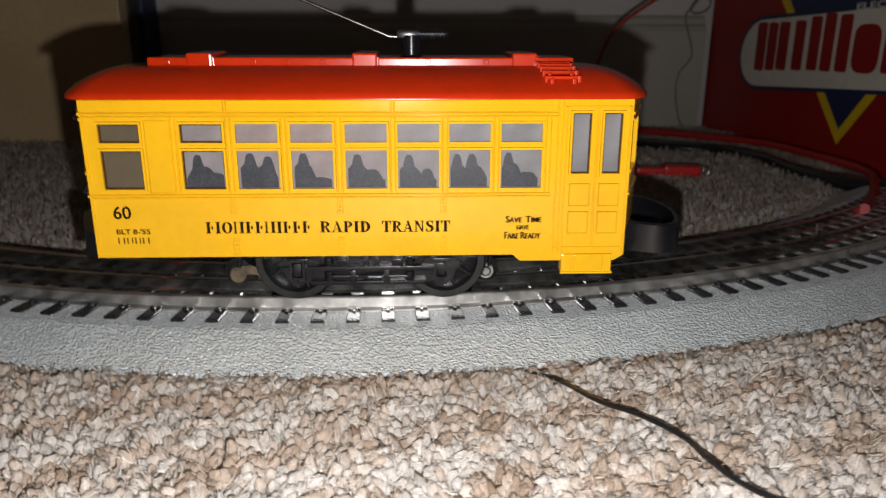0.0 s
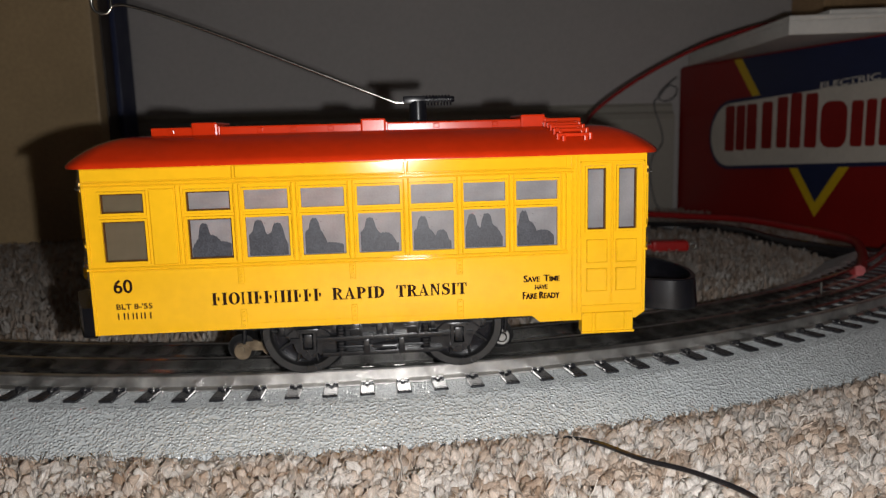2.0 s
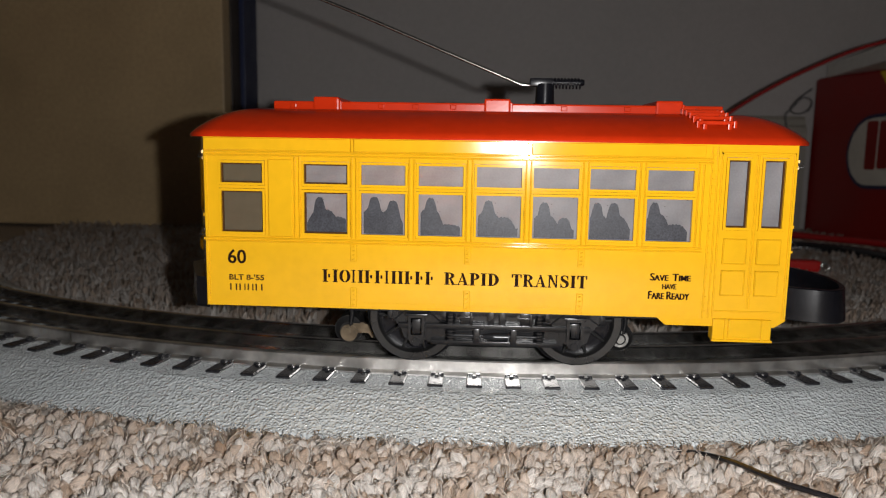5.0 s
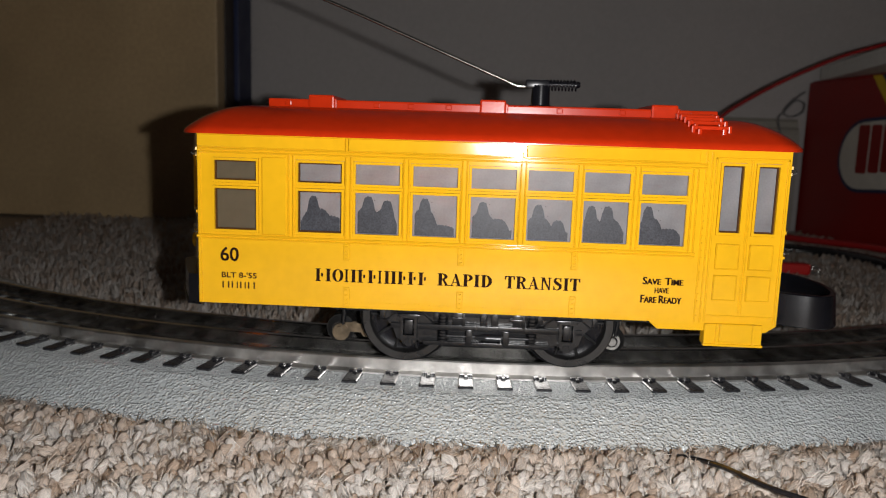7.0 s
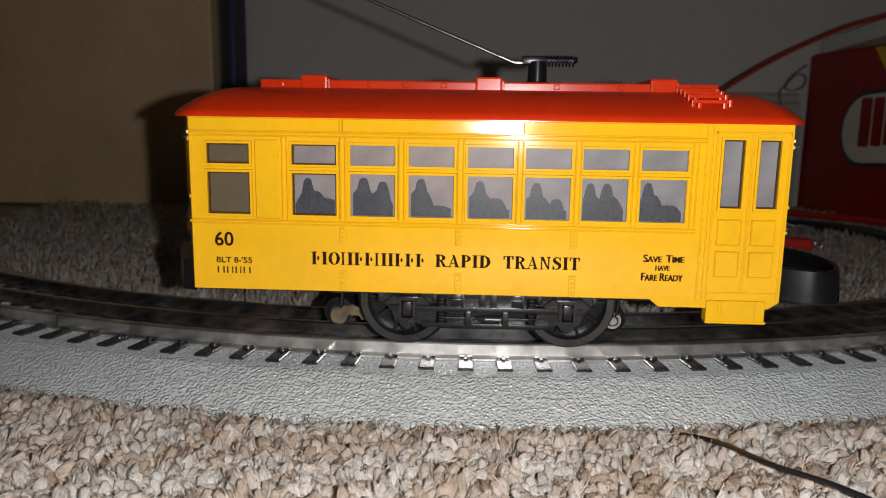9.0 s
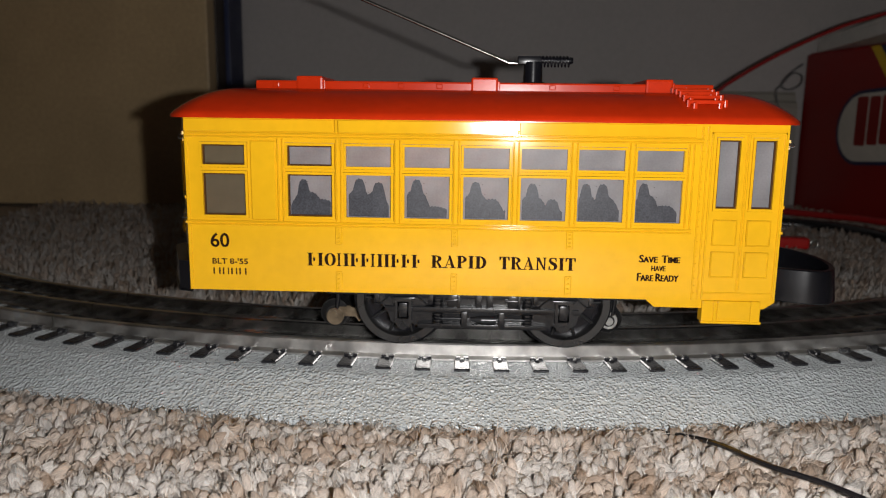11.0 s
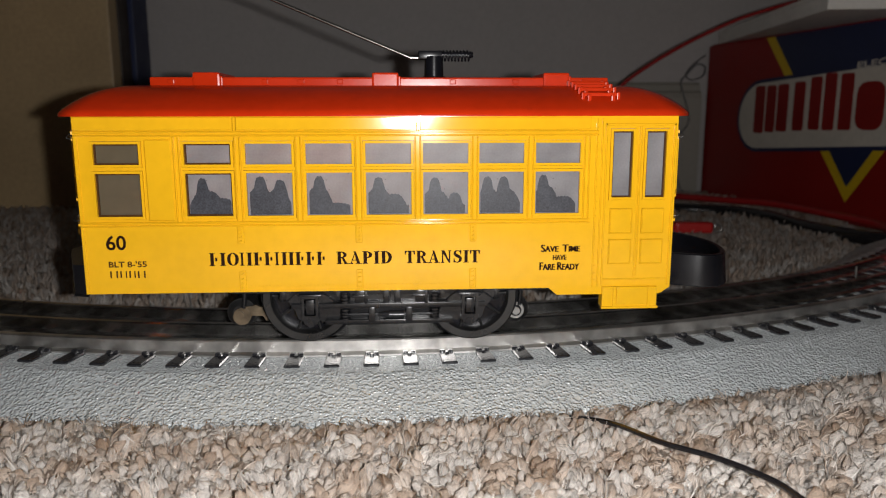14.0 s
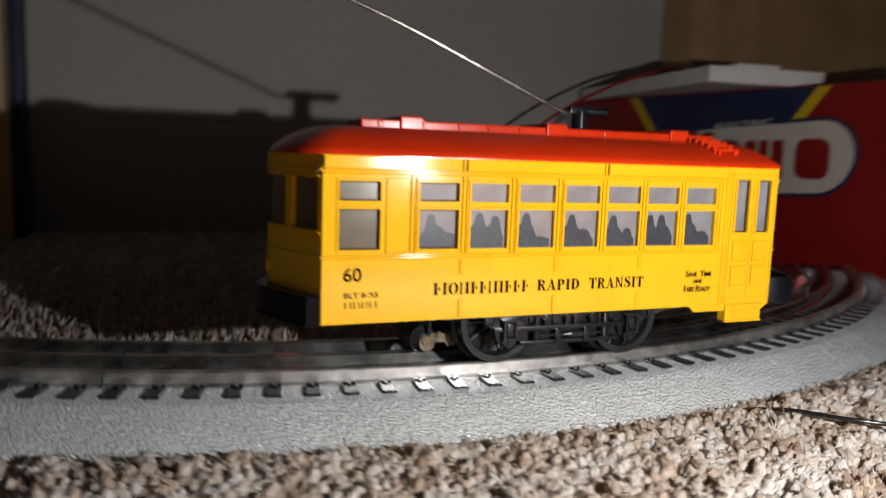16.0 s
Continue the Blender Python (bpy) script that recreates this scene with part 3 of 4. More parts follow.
def end_wall(sign):
    """A bowed end with three openings. sign: -1 at the small window, 1 at the door."""
    x_corner, bulge = (-78, 10.8) if sign < 0 else (82, 9.5)

    def place(s, z, d, shrink=-0.4):
        u = s / 90
        return x_corner + sign * (bulge * (1 - abs(u) ** 1.12) - d), (SIDE + d * shrink) * u, z

    cuts = [-90 + 6 * k for k in range(31)]
    gaps = [(-84, -45), (-36, 36), (45, 84)]
    holes = []
    for g0, g1 in gaps:
        inside = sorted({g0, g1, *(c for c in cuts if g0 < c < g1)})
        holes += [(p, q, 57.3, 71.7) for p, q in zip(inside, inside[1:])]
    bm = pierced(bmesh.new(), cuts, (39.0, 78.4), holes, place, 1.3)
    bmesh.ops.remove_doubles(bm, verts=bm.verts, dist=0.00001)
    wall = part("end_wall", bm, YELLOW, trolley, smooth=35)
    # panes added in the open ends to hold back the bulb's glow
    for g0, g1 in gaps:
        inside = sorted({g0 - 2, g1 + 2, *(c for c in cuts if g0 < c < g1)})
        added_pane = pierced(bmesh.new(), inside, (56.4, 72.6), [], lambda s, z, d: place(s, z, d + 1.4), 0.5)
        part("window_pane", added_pane, CLEAR, trolley, "clear window tinted for the dim inside", smooth=35)
    band = bmesh.new()
    for z0, z1 in ((73.6, 74.4), (49.6, 50.2)):
        pierced(band, cuts, (z0, z1), [], lambda s, z, d: place(s, z, d - 0.4), 0.6)
    for a in (-43.5, -37.5, 37.5, 43.5):
        pierced(band, (a - 1.6, a, a + 1.6), (56.4, 72.6), [], lambda s, z, d: place(s, z, d - 0.25), 0.6)
    for z in (56.2, 71.9):
        pierced(band, [-87 + 6 * k for k in range(30)], (z, z + 0.8), [], lambda s, z, d: place(s, z, d - 0.3), 0.6)
    part("moulding", band, YELLOW, wall, smooth=35)
    lamp = bmesh.new()
    x = x_corner + sign * bulge
    if sign < 0:
        rod(lamp, (x - sign * 1, 0, 45.0), (x + sign * 0.4, 0, 45.0), 2.7, 2.4, 20)
        rod(lamp, (x + sign * 0.3, 0, 45.0), (x + sign * 0.6, 0, 45.0), 1.8, 1.2, 20)
        part("headlamp", lamp, YELLOW, trolley, smooth=40)
    else:
        lamp.free()
    for z in (73.0, 51.5):
        grab = bmesh.new()
        c = x_corner + sign * 0.1
        tube(grab, curve_points([(c, -SIDE + 0.7, z + 1.2), (c + sign * 0.5, -SIDE + 0.4, z + 0.9), (c + sign * 1.5, -SIDE + 0.3, z), (c + sign * 1.2, -SIDE + 0.4, z - 0.5), (c, -SIDE + 0.8, z - 0.5)], 4), 0.10, 6)
        part("grab_iron", grab, FRAME_BLACK, trolley, "thin bent wire", smooth=60)
    bumper = bmesh.new()
    if sign < 0:
        # a plain bow under the end wall
        pierced(bumper, cuts, (30.6, 38.9), [], lambda s, z, d: place(s * 0.985, z, d - 3.4, 0.35), 4.4)
        pierced(bumper, cuts, (30.2, 30.9), [], lambda s, z, d: place(s * 0.985, z, d - 3.8, 0.35), 4.6)
        part("bumper", bumper, BLACK, trolley, "black bowed plastic bumper", smooth=35)
        return
    # plan: wider beyond the corner, then rounded off
    half = [(-6, -12.6), (2, -17.8), (7.5, -20.9), (12, -22.5), (16, -22.2), (20, -18), (22.8, -10), (24.0, 0)]
    plan = [(x_corner + sign * px, py, 0) for px, py in half + [(px, -py) for px, py in half[-2::-1]]]
    plan = curve_points(plan, 4)
    rings = []
    for k, p in enumerate(plan):
        way = (plan[min(k + 1, len(plan) - 1)] - plan[max(k - 1, 0)]).normalized()
        inward = Vector((-way.y, way.x, 0)) * sign * 1.5
        q = p + inward
        rings.append([bumper.verts.new(Vector((a.x, a.y, z)) * MM) for a, z in ((p, 29.9), (p + inward * 0.5, 38.6), (p + inward * 0.7, 38.9), (q + inward * 0.5, 38.9), (q, 29.6), (p + inward * 0.2, 29.6))])
    for a, b in zip(rings, rings[1:]):
        for k in range(6):
            bumper.faces.new((a[k], a[(k + 1) % 6], b[(k + 1) % 6], b[k]))
    bumper.faces.new(rings[0])
    bumper.faces.new(rings[-1][::-1])
    bmesh.ops.recalc_face_normals(bumper, faces=bumper.faces)
    part("bumper", bumper, BLACK, trolley, "black hollow plastic bumper", smooth=35)
    shelf = bmesh.new()
    block(shelf, *sorted((x_corner - sign * 2, x_corner + sign * 20)), -7, 7, 31.5, 33.0, 0.4)
    part("bumper_bracket", shelf, BLACK, trolley)


end_wall(-1)
end_wall(1)


def car_roof():
    bm = bmesh.new()
    rings = []
    steps = 12
    for k in range(steps + 1):
        t = k / steps
        rise = math.sin(t * math.pi / 2) ** 0.92
        inset = 0.85 * t + 0.15 * (1 - math.cos(t * math.pi / 2))
        ring = rounded_outline(77.0 - 11.0 * t ** 1.3, 12.5 - 7.5 * t, 27.9 - 18.6 * inset, 1.5)
        rings.append([bm.verts.new((x * MM, y * MM, (79.0 + 7.7 * rise) * MM)) for x, y in ring])
    low = [bm.verts.new((x * MM, y * MM, 78.15 * MM)) for x, y in rounded_outline(77.0, 12.5, 27.9, 1.5)]
    inner = [bm.verts.new((x * MM, y * MM, 78.15 * MM)) for x, y in rounded_outline(76.0, 10.0, 24.5, 1.5)]
    rings = [inner, low] + rings
    n = len(low)
    for p, q in zip(rings, rings[1:]):
        for i in range(n):
            bm.faces.new((p[i], p[(i + 1) % n], q[(i + 1) % n], q[i]))
    bm.faces.new(rings[-1])
    bm.faces.new(inner[::-1])
    bmesh.ops.recalc_face_normals(bm, faces=bm.faces)
    roof = part("roof", bm, RED, trolley, "glossy red domed roof", smooth=50)

    monitor = bmesh.new()
    block(monitor, -63, 67, -9.2, 9.2, 85.5, 89.0, 0.5)
    for x in (-57, -31, -21, 0 - 10, 22, 40, 60):
        for s in (-1, 1):
            block(monitor, x - 0.9, x + 0.9, *sorted((s * 9.0, s * 9.7)), 87.0, 88.4, 0.25)
    part("roof_walk", monitor, RED, roof)
    for x in (-51.0, -1.0, 48.0):
        vent = bmesh.new()
        block(vent, x, x + 7.6, -10.0, 10.0, 85.6, 90.3, 0.6)
        block(vent, x + 7.4, x + 8.2, -9.6, 9.6, 86.0, 89.3, 0.25)
        part("roof_vent", vent, RED, roof)
    def roof_height(reach):
        """Height of the dome at this distance from its middle line."""
        low, high = 0.0, 1.0
        for _ in range(30):
            t = (low + high) / 2
            inset = 0.85 * t + 0.15 * (1 - math.cos(t * math.pi / 2))
            low, high = (t, high) if 27.9 - 18.6 * inset > reach else (low, t)
        return 79.0 + 7.7 * math.sin(t * math.pi / 2) ** 0.92

    for k in range(5):
        rung = bmesh.new()
        y, x = -11.2 - 2.75 * k, 55.0 + 0.35 * k
        z = roof_height(-y) + 0.1
        block(rung, x, x + 10.0, y - 0.7, y + 0.7, z + 0.2, z + 1.2, 0.3)
        for q in (x - 0.3, x + 9.4):
            block(rung, q, q + 0.9, y - 0.9, y + 0.9, z - 1.6, z + 1.3, 0.25)
        for q in (x + 1.2, x + 7.7):
            block(rung, q, q + 1.1, y - 1.6, y + 0.5, z - 1.8, z + 0.6, 0.3)
        part("ladder_rung", rung, RED, roof)
    stand = bmesh.new()
    rod(stand, (17, 0, 88.8), (17, 0, 95.4), 2.9, 2.7, 24)
    rod(stand, (17, 0, 88.8), (17, 0, 89.6), 3.6, 3.4, 24)
    block(stand, 12.4, 19.4, -1.6, 1.6, 94.6, 97.0, 0.4)
    post = part("pole_stand", stand, BLACK, trolley, "black plastic trolley-pole stand", smooth=35)
    coil = bmesh.new()
    tube(coil, [(18.6 + 9.0 * k / 108, 1.4 * math.cos(2 * math.pi * k / 12), 95.6 + 1.4 * math.sin(2 * math.pi * k / 12)) for k in range(109)], 0.32, 6)
    rod(coil, (18.5, 0, 95.9), (28.3, 0, 95.9), 0.75, 0.75, 12)
    rod(coil, (27.6, 0, 95.9), (28.6, 0, 95.9), 1.1, 0.8, 12)
    part("pole_spring", coil, BLACK, post, "black coiled spring", smooth=60)
    wire = bmesh.new()
    tube(wire, curve_points([(15, 0, 95.3), (12.5, 0, 95.0), (10.0, 0, 95.2), (6.0, 0, 96.7), (-38.6, 0, 114.9), (-56, 0, 121.4), (-68, 0, 125.3), (-73.2, 0, 125.6), *((-76.8 + 3.1 * math.cos(a), 0.5 * a / 3, 126.4 + 3.1 * math.sin(a)) for a in (-0.5, 0.6, 1.7, 2.8, 3.9, 5.0, 6.1))], 6), 0.5, 10)
    part("trolley_pole", wire, POLE, trolley, "bare steel wire trolley pole", smooth=60)


car_roof()


def running_gear():
    pan = bmesh.new()
    block(pan, -78, 82, -24.6, 24.6, 31.4, 33.0)
    block(pan, -40.5, 52, -23.4, 23.4, 29.7, 31.5, 0.4)
    part("underframe", pan, FRAME_BLACK, trolley)
    yc = -1.5
    first = None
    for x in (-20.0, 27.0):
        axle = bmesh.new()
        rod(axle, (x, -20, 27.2), (x, 18, 27.2), 1.5, 1.5, 12)
        part("axle", axle, STEEL, trolley)
        for s in (-1, 1):
            if first is None:
                def turned(prof, n=56):
                    bm = bmesh.new()
                    rings = [[bm.verts.new((r * math.cos(2 * math.pi * k / n) * MM, d * MM, r * math.sin(2 * math.pi * k / n) * MM)) for r, d in prof] for k in range(n)]
                    for k in range(n):
                        for i in range(len(prof)):
                            j = (i + 1) % len(prof)
                            bm.faces.new((rings[k][i], rings[k][j], rings[(k + 1) % n][j], rings[(k + 1) % n][i]))
                    bmesh.ops.recalc_face_normals(bm, faces=bm.faces)
                    return bm

                rim = turned([(12.55, -3.0), (12.4, -2.0), (12.4, 2.0), (10.6, 2.0), (10.3, 1.6), (10.3, -2.3), (10.6, -2.85)])
                first = part("wheel", rim, WHEEL, trolley, "dark spoked metal wheel", smooth=30)
                tread = turned([(12.75, -2.9), (13.0, 0.6), (14.0, 1.3), (14.0, 1.9), (13.2, 2.3), (12.42, 2.3), (12.42, -1.9)])
                part("tread", tread, FRAME_BLACK, first, "blackened flanged tread", smooth=30)
                first.matrix_basis = Matrix.Translation((x * MM, (yc - 14.6) * MM, 27.2 * MM))
                hub = bmesh.new()
                rod(hub, (0, -2.2, 0), (0, 2.0, 0), 3.4, 3.4, 20)
                for k in range(10):
                    a = 2 * math.pi * k / 10
                    rod(hub, (2.5 * math.cos(a), 0, 2.5 * math.sin(a)), (10.6 * math.cos(a), 0, 10.6 * math.sin(a)), 0.5, 0.4, 8)
                part("spokes", hub, WHEEL, first, smooth=40)
                disc = bmesh.new()
                rod(disc, (0, 1.6, 0), (0, 2.2, 0), 10.5, 10.5, 32)
                part("wheel_back", disc, BLACK, first)
            else:
                m = Matrix.Translation((x * MM, (yc + s * 14.6) * MM, 27.2 * MM)) @ Matrix.Rotation(0.0 if s < 0 else math.pi, 4, "Z")
                copy_thing(first, m)
    for s in (-1, 1):
        f = bmesh.new()
        y0 = s * 21.6 + (yc if s < 0 else 0)

        def put(x0, x1, z0, z1, d0=0.0, d1=1.2, bevel=0.15):
            lo, hi = sorted((y0 + s * d1, y0 - s * 1.0 + s * d0))
            block(f, x0, x1, lo, hi, z0, z1, bevel, 2)

        put(-23.8, 30.2, 25.4, 26.9, 0, 1.6)          # upper bar
        put(-14.6, 21.0, 20.9, 22.1, 0, 1.4)          # lower bar
        put(-24.0, 30.0, 29.2, 31.3, 0, 0.8)
        for x in (-18.6, 25.8):                       # journal boxes
            pierced(f, (x - 2.3, x + 2.3), (22.9, 29.3), [(x - 1.55, x + 1.55, 23.7, 28.6)], lambda p, q, d: (p, y0 + s * (2.6 - d), q), 2.8)
            put(x - 1.15, x + 1.15, 24.1, 28.2, 0, 2.5, 0.25)
            put(x - 3.2, x + 3.2, 29.0, 29.7, 0, 2.4, 0.2)
            outline_plate(f, [(x - 2.6, 22.8), (x + 2.6, 22.8), (x + 1.5, 20.9), (x - 1.5, 20.9)], y0 + s * 1.6, y0 - s * 0.8)
            rod(f, (x, y0 + s * 0.2, 21.4), (x, y0 + s * 2.0, 21.4), 1.3, 1.1, 12)
            for d in (-1, 1):                         # pedestal brackets
                outline_plate(f, [(x + d * 2.2, 30.6), (x + d * 2.2, 21.6), (x + d * 3.6, 22.4), (x + d * 4.4, 25.0), (x + d * 7.4, 28.6), (x + d * 7.4, 30.6)][::d], y0 + s * 0.45, y0 - s * 0.9)
                tube(f, [(x + d * 3.0, y0 + s * 0.7, 30.4), (x + d * 6.6, y0 + s * 0.7, 27.4), (x + d * 8.2, y0 + s * 0.7, 27.6)], 0.28, 6)
                put(x + d * 7.6 - 0.7, x + d * 7.6 + 0.7, 28.0, 30.8, 0, 1.4)
        for x in (-9.0, 16.0):                        # coil springs and hangers
            rod(f, (x, y0 + s * 0.9, 22.0), (x, y0 + s * 0.9, 25.4), 0.9, 0.9, 10)
            for k in range(4):
                rod(f, (x, y0 + s * 0.9, 22.3 + k * 0.85), (x, y0 + s * 0.9, 22.7 + k * 0.85), 1.5, 1.5, 12)
            rod(f, (x, y0 + s * 0.9, 27.0), (x, y0 + s * 0.9, 30.0), 1.0, 1.0, 10)
            for k in range(3):
                rod(f, (x, y0 + s * 0.9, 27.2 + k * 0.95), (x, y0 + s * 0.9, 27.6 + k * 0.95), 1.5, 1.5, 12)
        for x in (-4.8, 12.0):
            put(x - 1.4, x + 1.4, 26.8, 30.4, 0, 1.2, 0.2)
            put(x - 2.2, x + 2.2, 28.6, 29.2, 0, 1.7, 0.15)
            put(x + 1.2, x + 2.0, 26.8, 30.4, 0, 1.9, 0.15)
        for x in (2.4, 5.6):
            put(x - 0.9, x + 0.9, 26.8, 30.6, 0, 1.0, 0.2)
        for x in (-1.6, 8.8):
            put(x - 0.9, x + 0.9, 21.2, 25.8, 0, 2.0, 0.3)
        rod(f, (-8.5, y0 + s * 1.2, 23.7), (15.5, y0 + s * 1.2, 23.7), 0.45, 0.45, 8)
        rod(f, (0.2, y0 + s * 1.4, 23.7), (3.2, y0 + s * 1.4, 23.7), 0.5, 1.1, 12)
        rod(f, (3.2, y0 + s * 1.4, 23.7), (7.4, y0 + s * 1.4, 23.7), 1.1, 1.1, 12)
        web = bmesh.new()
        outline_plate(web, [(-15.8, 21.0), (22.6, 21.0), (24.2, 25.0), (33.5, 29.6), (42.0, 31.4), (-35.0, 31.4), (-26.5, 29.6), (-17.2, 25.0)], y0 - s * 0.95, y0 - s * 1.6)
        part("truck_web", web, FRAME_BLACK, trolley)
        part("truck_frame", f, FRAME_BLACK, trolley, "black moulded truck side frame", smooth=30)
    for x, s in ((-41.0, -1), (41.0, 1)):
        roller = bmesh.new()
        rod(roller, (x, -8.3, 20.4), (x, 7.0, 20.4), 4.3, 4.3, 24)
        rod(roller, (x, -9.6, 20.4), (x, -8.2, 20.4), 2.4, 4.2, 24)
        part("pickup_roller", roller, WHEEL, trolley, "dark metal pickup roller", smooth=35)
        arm = bmesh.new()
        if s < 0:
            rod(arm, (x + 0.5, -10.8, 19.8), (x + 0.5, -9.8, 19.8), 2.6, 2.6, 28)
            outline_plate(arm, [(-40.4, 22.6), (-36.2, 22.9), (-34.6, 22.4), (-31.0, 22.6), (-31.0, 19.0), (-33.4, 18.4), (-34.4, 19.8), (-37.6, 19.9), (-39.4, 17.4)], -10.5, -9.9)
            rod(arm, (-36.4, -11.0, 22.2), (-36.4, -9.8, 22.2), 1.1, 1.0, 14)
        else:
            rod(arm, (x, -10.6, 20.4), (x, -9.7, 20.4), 2.5, 2.7, 24)
            dark = rod(bmesh.new(), (x, -10.75, 20.4), (x, -10.4, 20.4), 1.75, 1.75, 20)
            part("pickup_washer", dark, FRAME_BLACK, trolley)
        rod(arm, (x, -11.4, 20.4), (x, -9.6, 20.4), 1.2, 1.2, 14)
        part("pickup_arm", arm, BRASS if s < 0 else ZINC, trolley, "tarnished metal pickup arm", smooth=35)
        strap = bmesh.new()
        tube(strap, [(x + 1, -10.2, 22), (x + 1.5, -10.2, 26), (x + 0.4, -10.2, 31)], 0.7, 8)
        part("pickup_spring", strap, FRAME_BLACK, trolley, smooth=60)
    bulb = bmesh.new()
    bmesh.ops.create_uvsphere(bulb, u_segments=20, v_segments=12, radius=3.2 * MM, matrix=Matrix.Translation((-16 * MM, 4 * MM, 69 * MM)))
    lamp = part("bulb", bulb, GLOW, trolley, "small glowing lamp bulb", smooth=60)
    socket = bmesh.new()
    rod(socket, (-16, 4, 33), (-16, 4, 66.5), 3.0, 3.0, 16)
    part("socket", socket, FRAME_BLACK, lamp)


running_gear()

# printing on the near side
Y_PRINT = -SIDE - 0.06
lettering("60", -71.8, -66.6, 43.0, 47.0, Y_PRINT, INK, trolley, 0.014, "car number in black", smear=0.10)
lettering("BLT 8-'55", -71.5, -61.5, 38.3, 40.0, Y_PRINT, BROWN_INK_LIP_SHADE, trolley, 0.03, "small brown built date")
lettering("Save Time", 45.2, 56.0, 41.2, 43.3, Y_PRINT, INK, trolley, 0.012, "small dark lettering", 1.5, smear=0.2, caps=True)
lettering("HAVE", 48.6, 52.3, 38.9, 40.4, Y_PRINT, INK, trolley, 0.012, "small dark lettering", smear=0.16)
lettering("Fare Ready", 44.9, 55.9, 36.1, 38.3, Y_PRINT, INK, trolley, 0.012, "small dark lettering", 0.8, smear=0.2, caps=True)


def half_ring(x, z0, z1, reach, thick, thin):
    """Quads of a bowl from (x, z1) round to (x, z0), heavy at its side."""
    zc, b = (z0 + z1) / 2, (z1 - z0) / 2
    arc = [radians(90 - 15 * k) for k in range(13)]
    ring = [((x + reach * math.cos(a), zc + b * math.sin(a)), (x + (reach - thick) * math.cos(a), zc + (b - thin) * math.sin(a))) for a in arc]
    return [[p[0], q[0], q[1], p[1]] for p, q in zip(ring, ring[1:])]


def box_of(x0, x1, z0, z1):
    return [(x0, z0), (x1, z0), (x1, z1), (x0, z1)]


def stem(x0, x1, low=True, high=True):
    """An upright with flat serifs, of unit height."""
    out = [box_of(x0, x1, 0, 1)]
    if low:
        out.append(box_of(x0 - 0.08, x1 + 0.08, 0, 0.07))
    if high:
        out.append(box_of(x0 - 0.08, x1 + 0.08, 0.93, 1))
    return out


def swelled(points, widths):
    """A stroke along the points with these widths."""
    line = curve_points([(x, z, 0) for x, z in points], 5)
    out, edge = [], []
    for k, p in enumerate(line):
        way = (line[min(k + 1, len(line) - 1)] - line[max(k - 1, 0)]).normalized()
        f = k / (len(line) - 1) * (len(widths) - 1)
        i = min(int(f), len(widths) - 2)
        w = (widths[i] + (widths[i + 1] - widths[i]) * (f - i)) / 2
        edge.append(((p.x - way.y * w, p.y + way.x * w), (p.x + way.y * w, p.y - way.x * w)))
    for a, b in zip(edge, edge[1:]):
        out.append([a[0], a[1], b[1], b[0]])
    return out


# bold roman capitals of unit height: advance, then the pieces of the letter
ROMAN = {
    "R": (0.90, stem(0.12, 0.34) + half_ring(0.3, 0.47, 1, 0.47, 0.21, 0.07) + [[(0.40, 0.5), (0.58, 0.52), (0.84, 0.0), (0.62, 0.0)], box_of(0.60, 0.92, 0, 0.07)]),
    "A": (0.90, [[(0.10, 0), (0.18, 0), (0.46, 0.9), (0.42, 1)], [(0.36, 1), (0.52, 1), (0.82, 0), (0.57, 0)], box_of(0.22, 0.66, 0.27, 0.34), box_of(0.0, 0.28, 0, 0.07), box_of(0.49, 0.92, 0, 0.07)]),
    "P": (0.80, stem(0.12, 0.34) + half_ring(0.3, 0.43, 1, 0.45, 0.21, 0.07)),
    "I": (0.46, stem(0.12, 0.34)),
    "D": (0.90, stem(0.12, 0.34) + half_ring(0.3, 0, 1, 0.54, 0.23, 0.07)),
    "T": (0.82, stem(0.30, 0.52, True, False) + [box_of(0.03, 0.79, 0.93, 1), [(0.03, 0.70), (0.08, 0.70), (0.15, 1), (0.03, 1)], [(0.79, 0.70), (0.74, 0.70), (0.67, 1), (0.79, 1)]]),
    "N": (0.96, stem(0.15, 0.23) + stem(0.70, 0.78, False, True) + [[(0.10, 1), (0.36, 1), (0.78, 0), (0.66, 0)]]),
    "S": (0.74, swelled([(0.60, 0.80), (0.50, 0.93), (0.34, 0.965), (0.17, 0.88), (0.16, 0.70), (0.34, 0.55), (0.54, 0.42), (0.58, 0.22), (0.44, 0.07), (0.26, 0.04), (0.12, 0.14), (0.08, 0.26)],
                        [0.05, 0.06, 0.07, 0.13, 0.2, 0.24, 0.24, 0.18, 0.1, 0.07, 0.06, 0.05]) + [box_of(0.58, 0.63, 0.66, 0.99), box_of(0.05, 0.10, 0.01, 0.34)]),
}


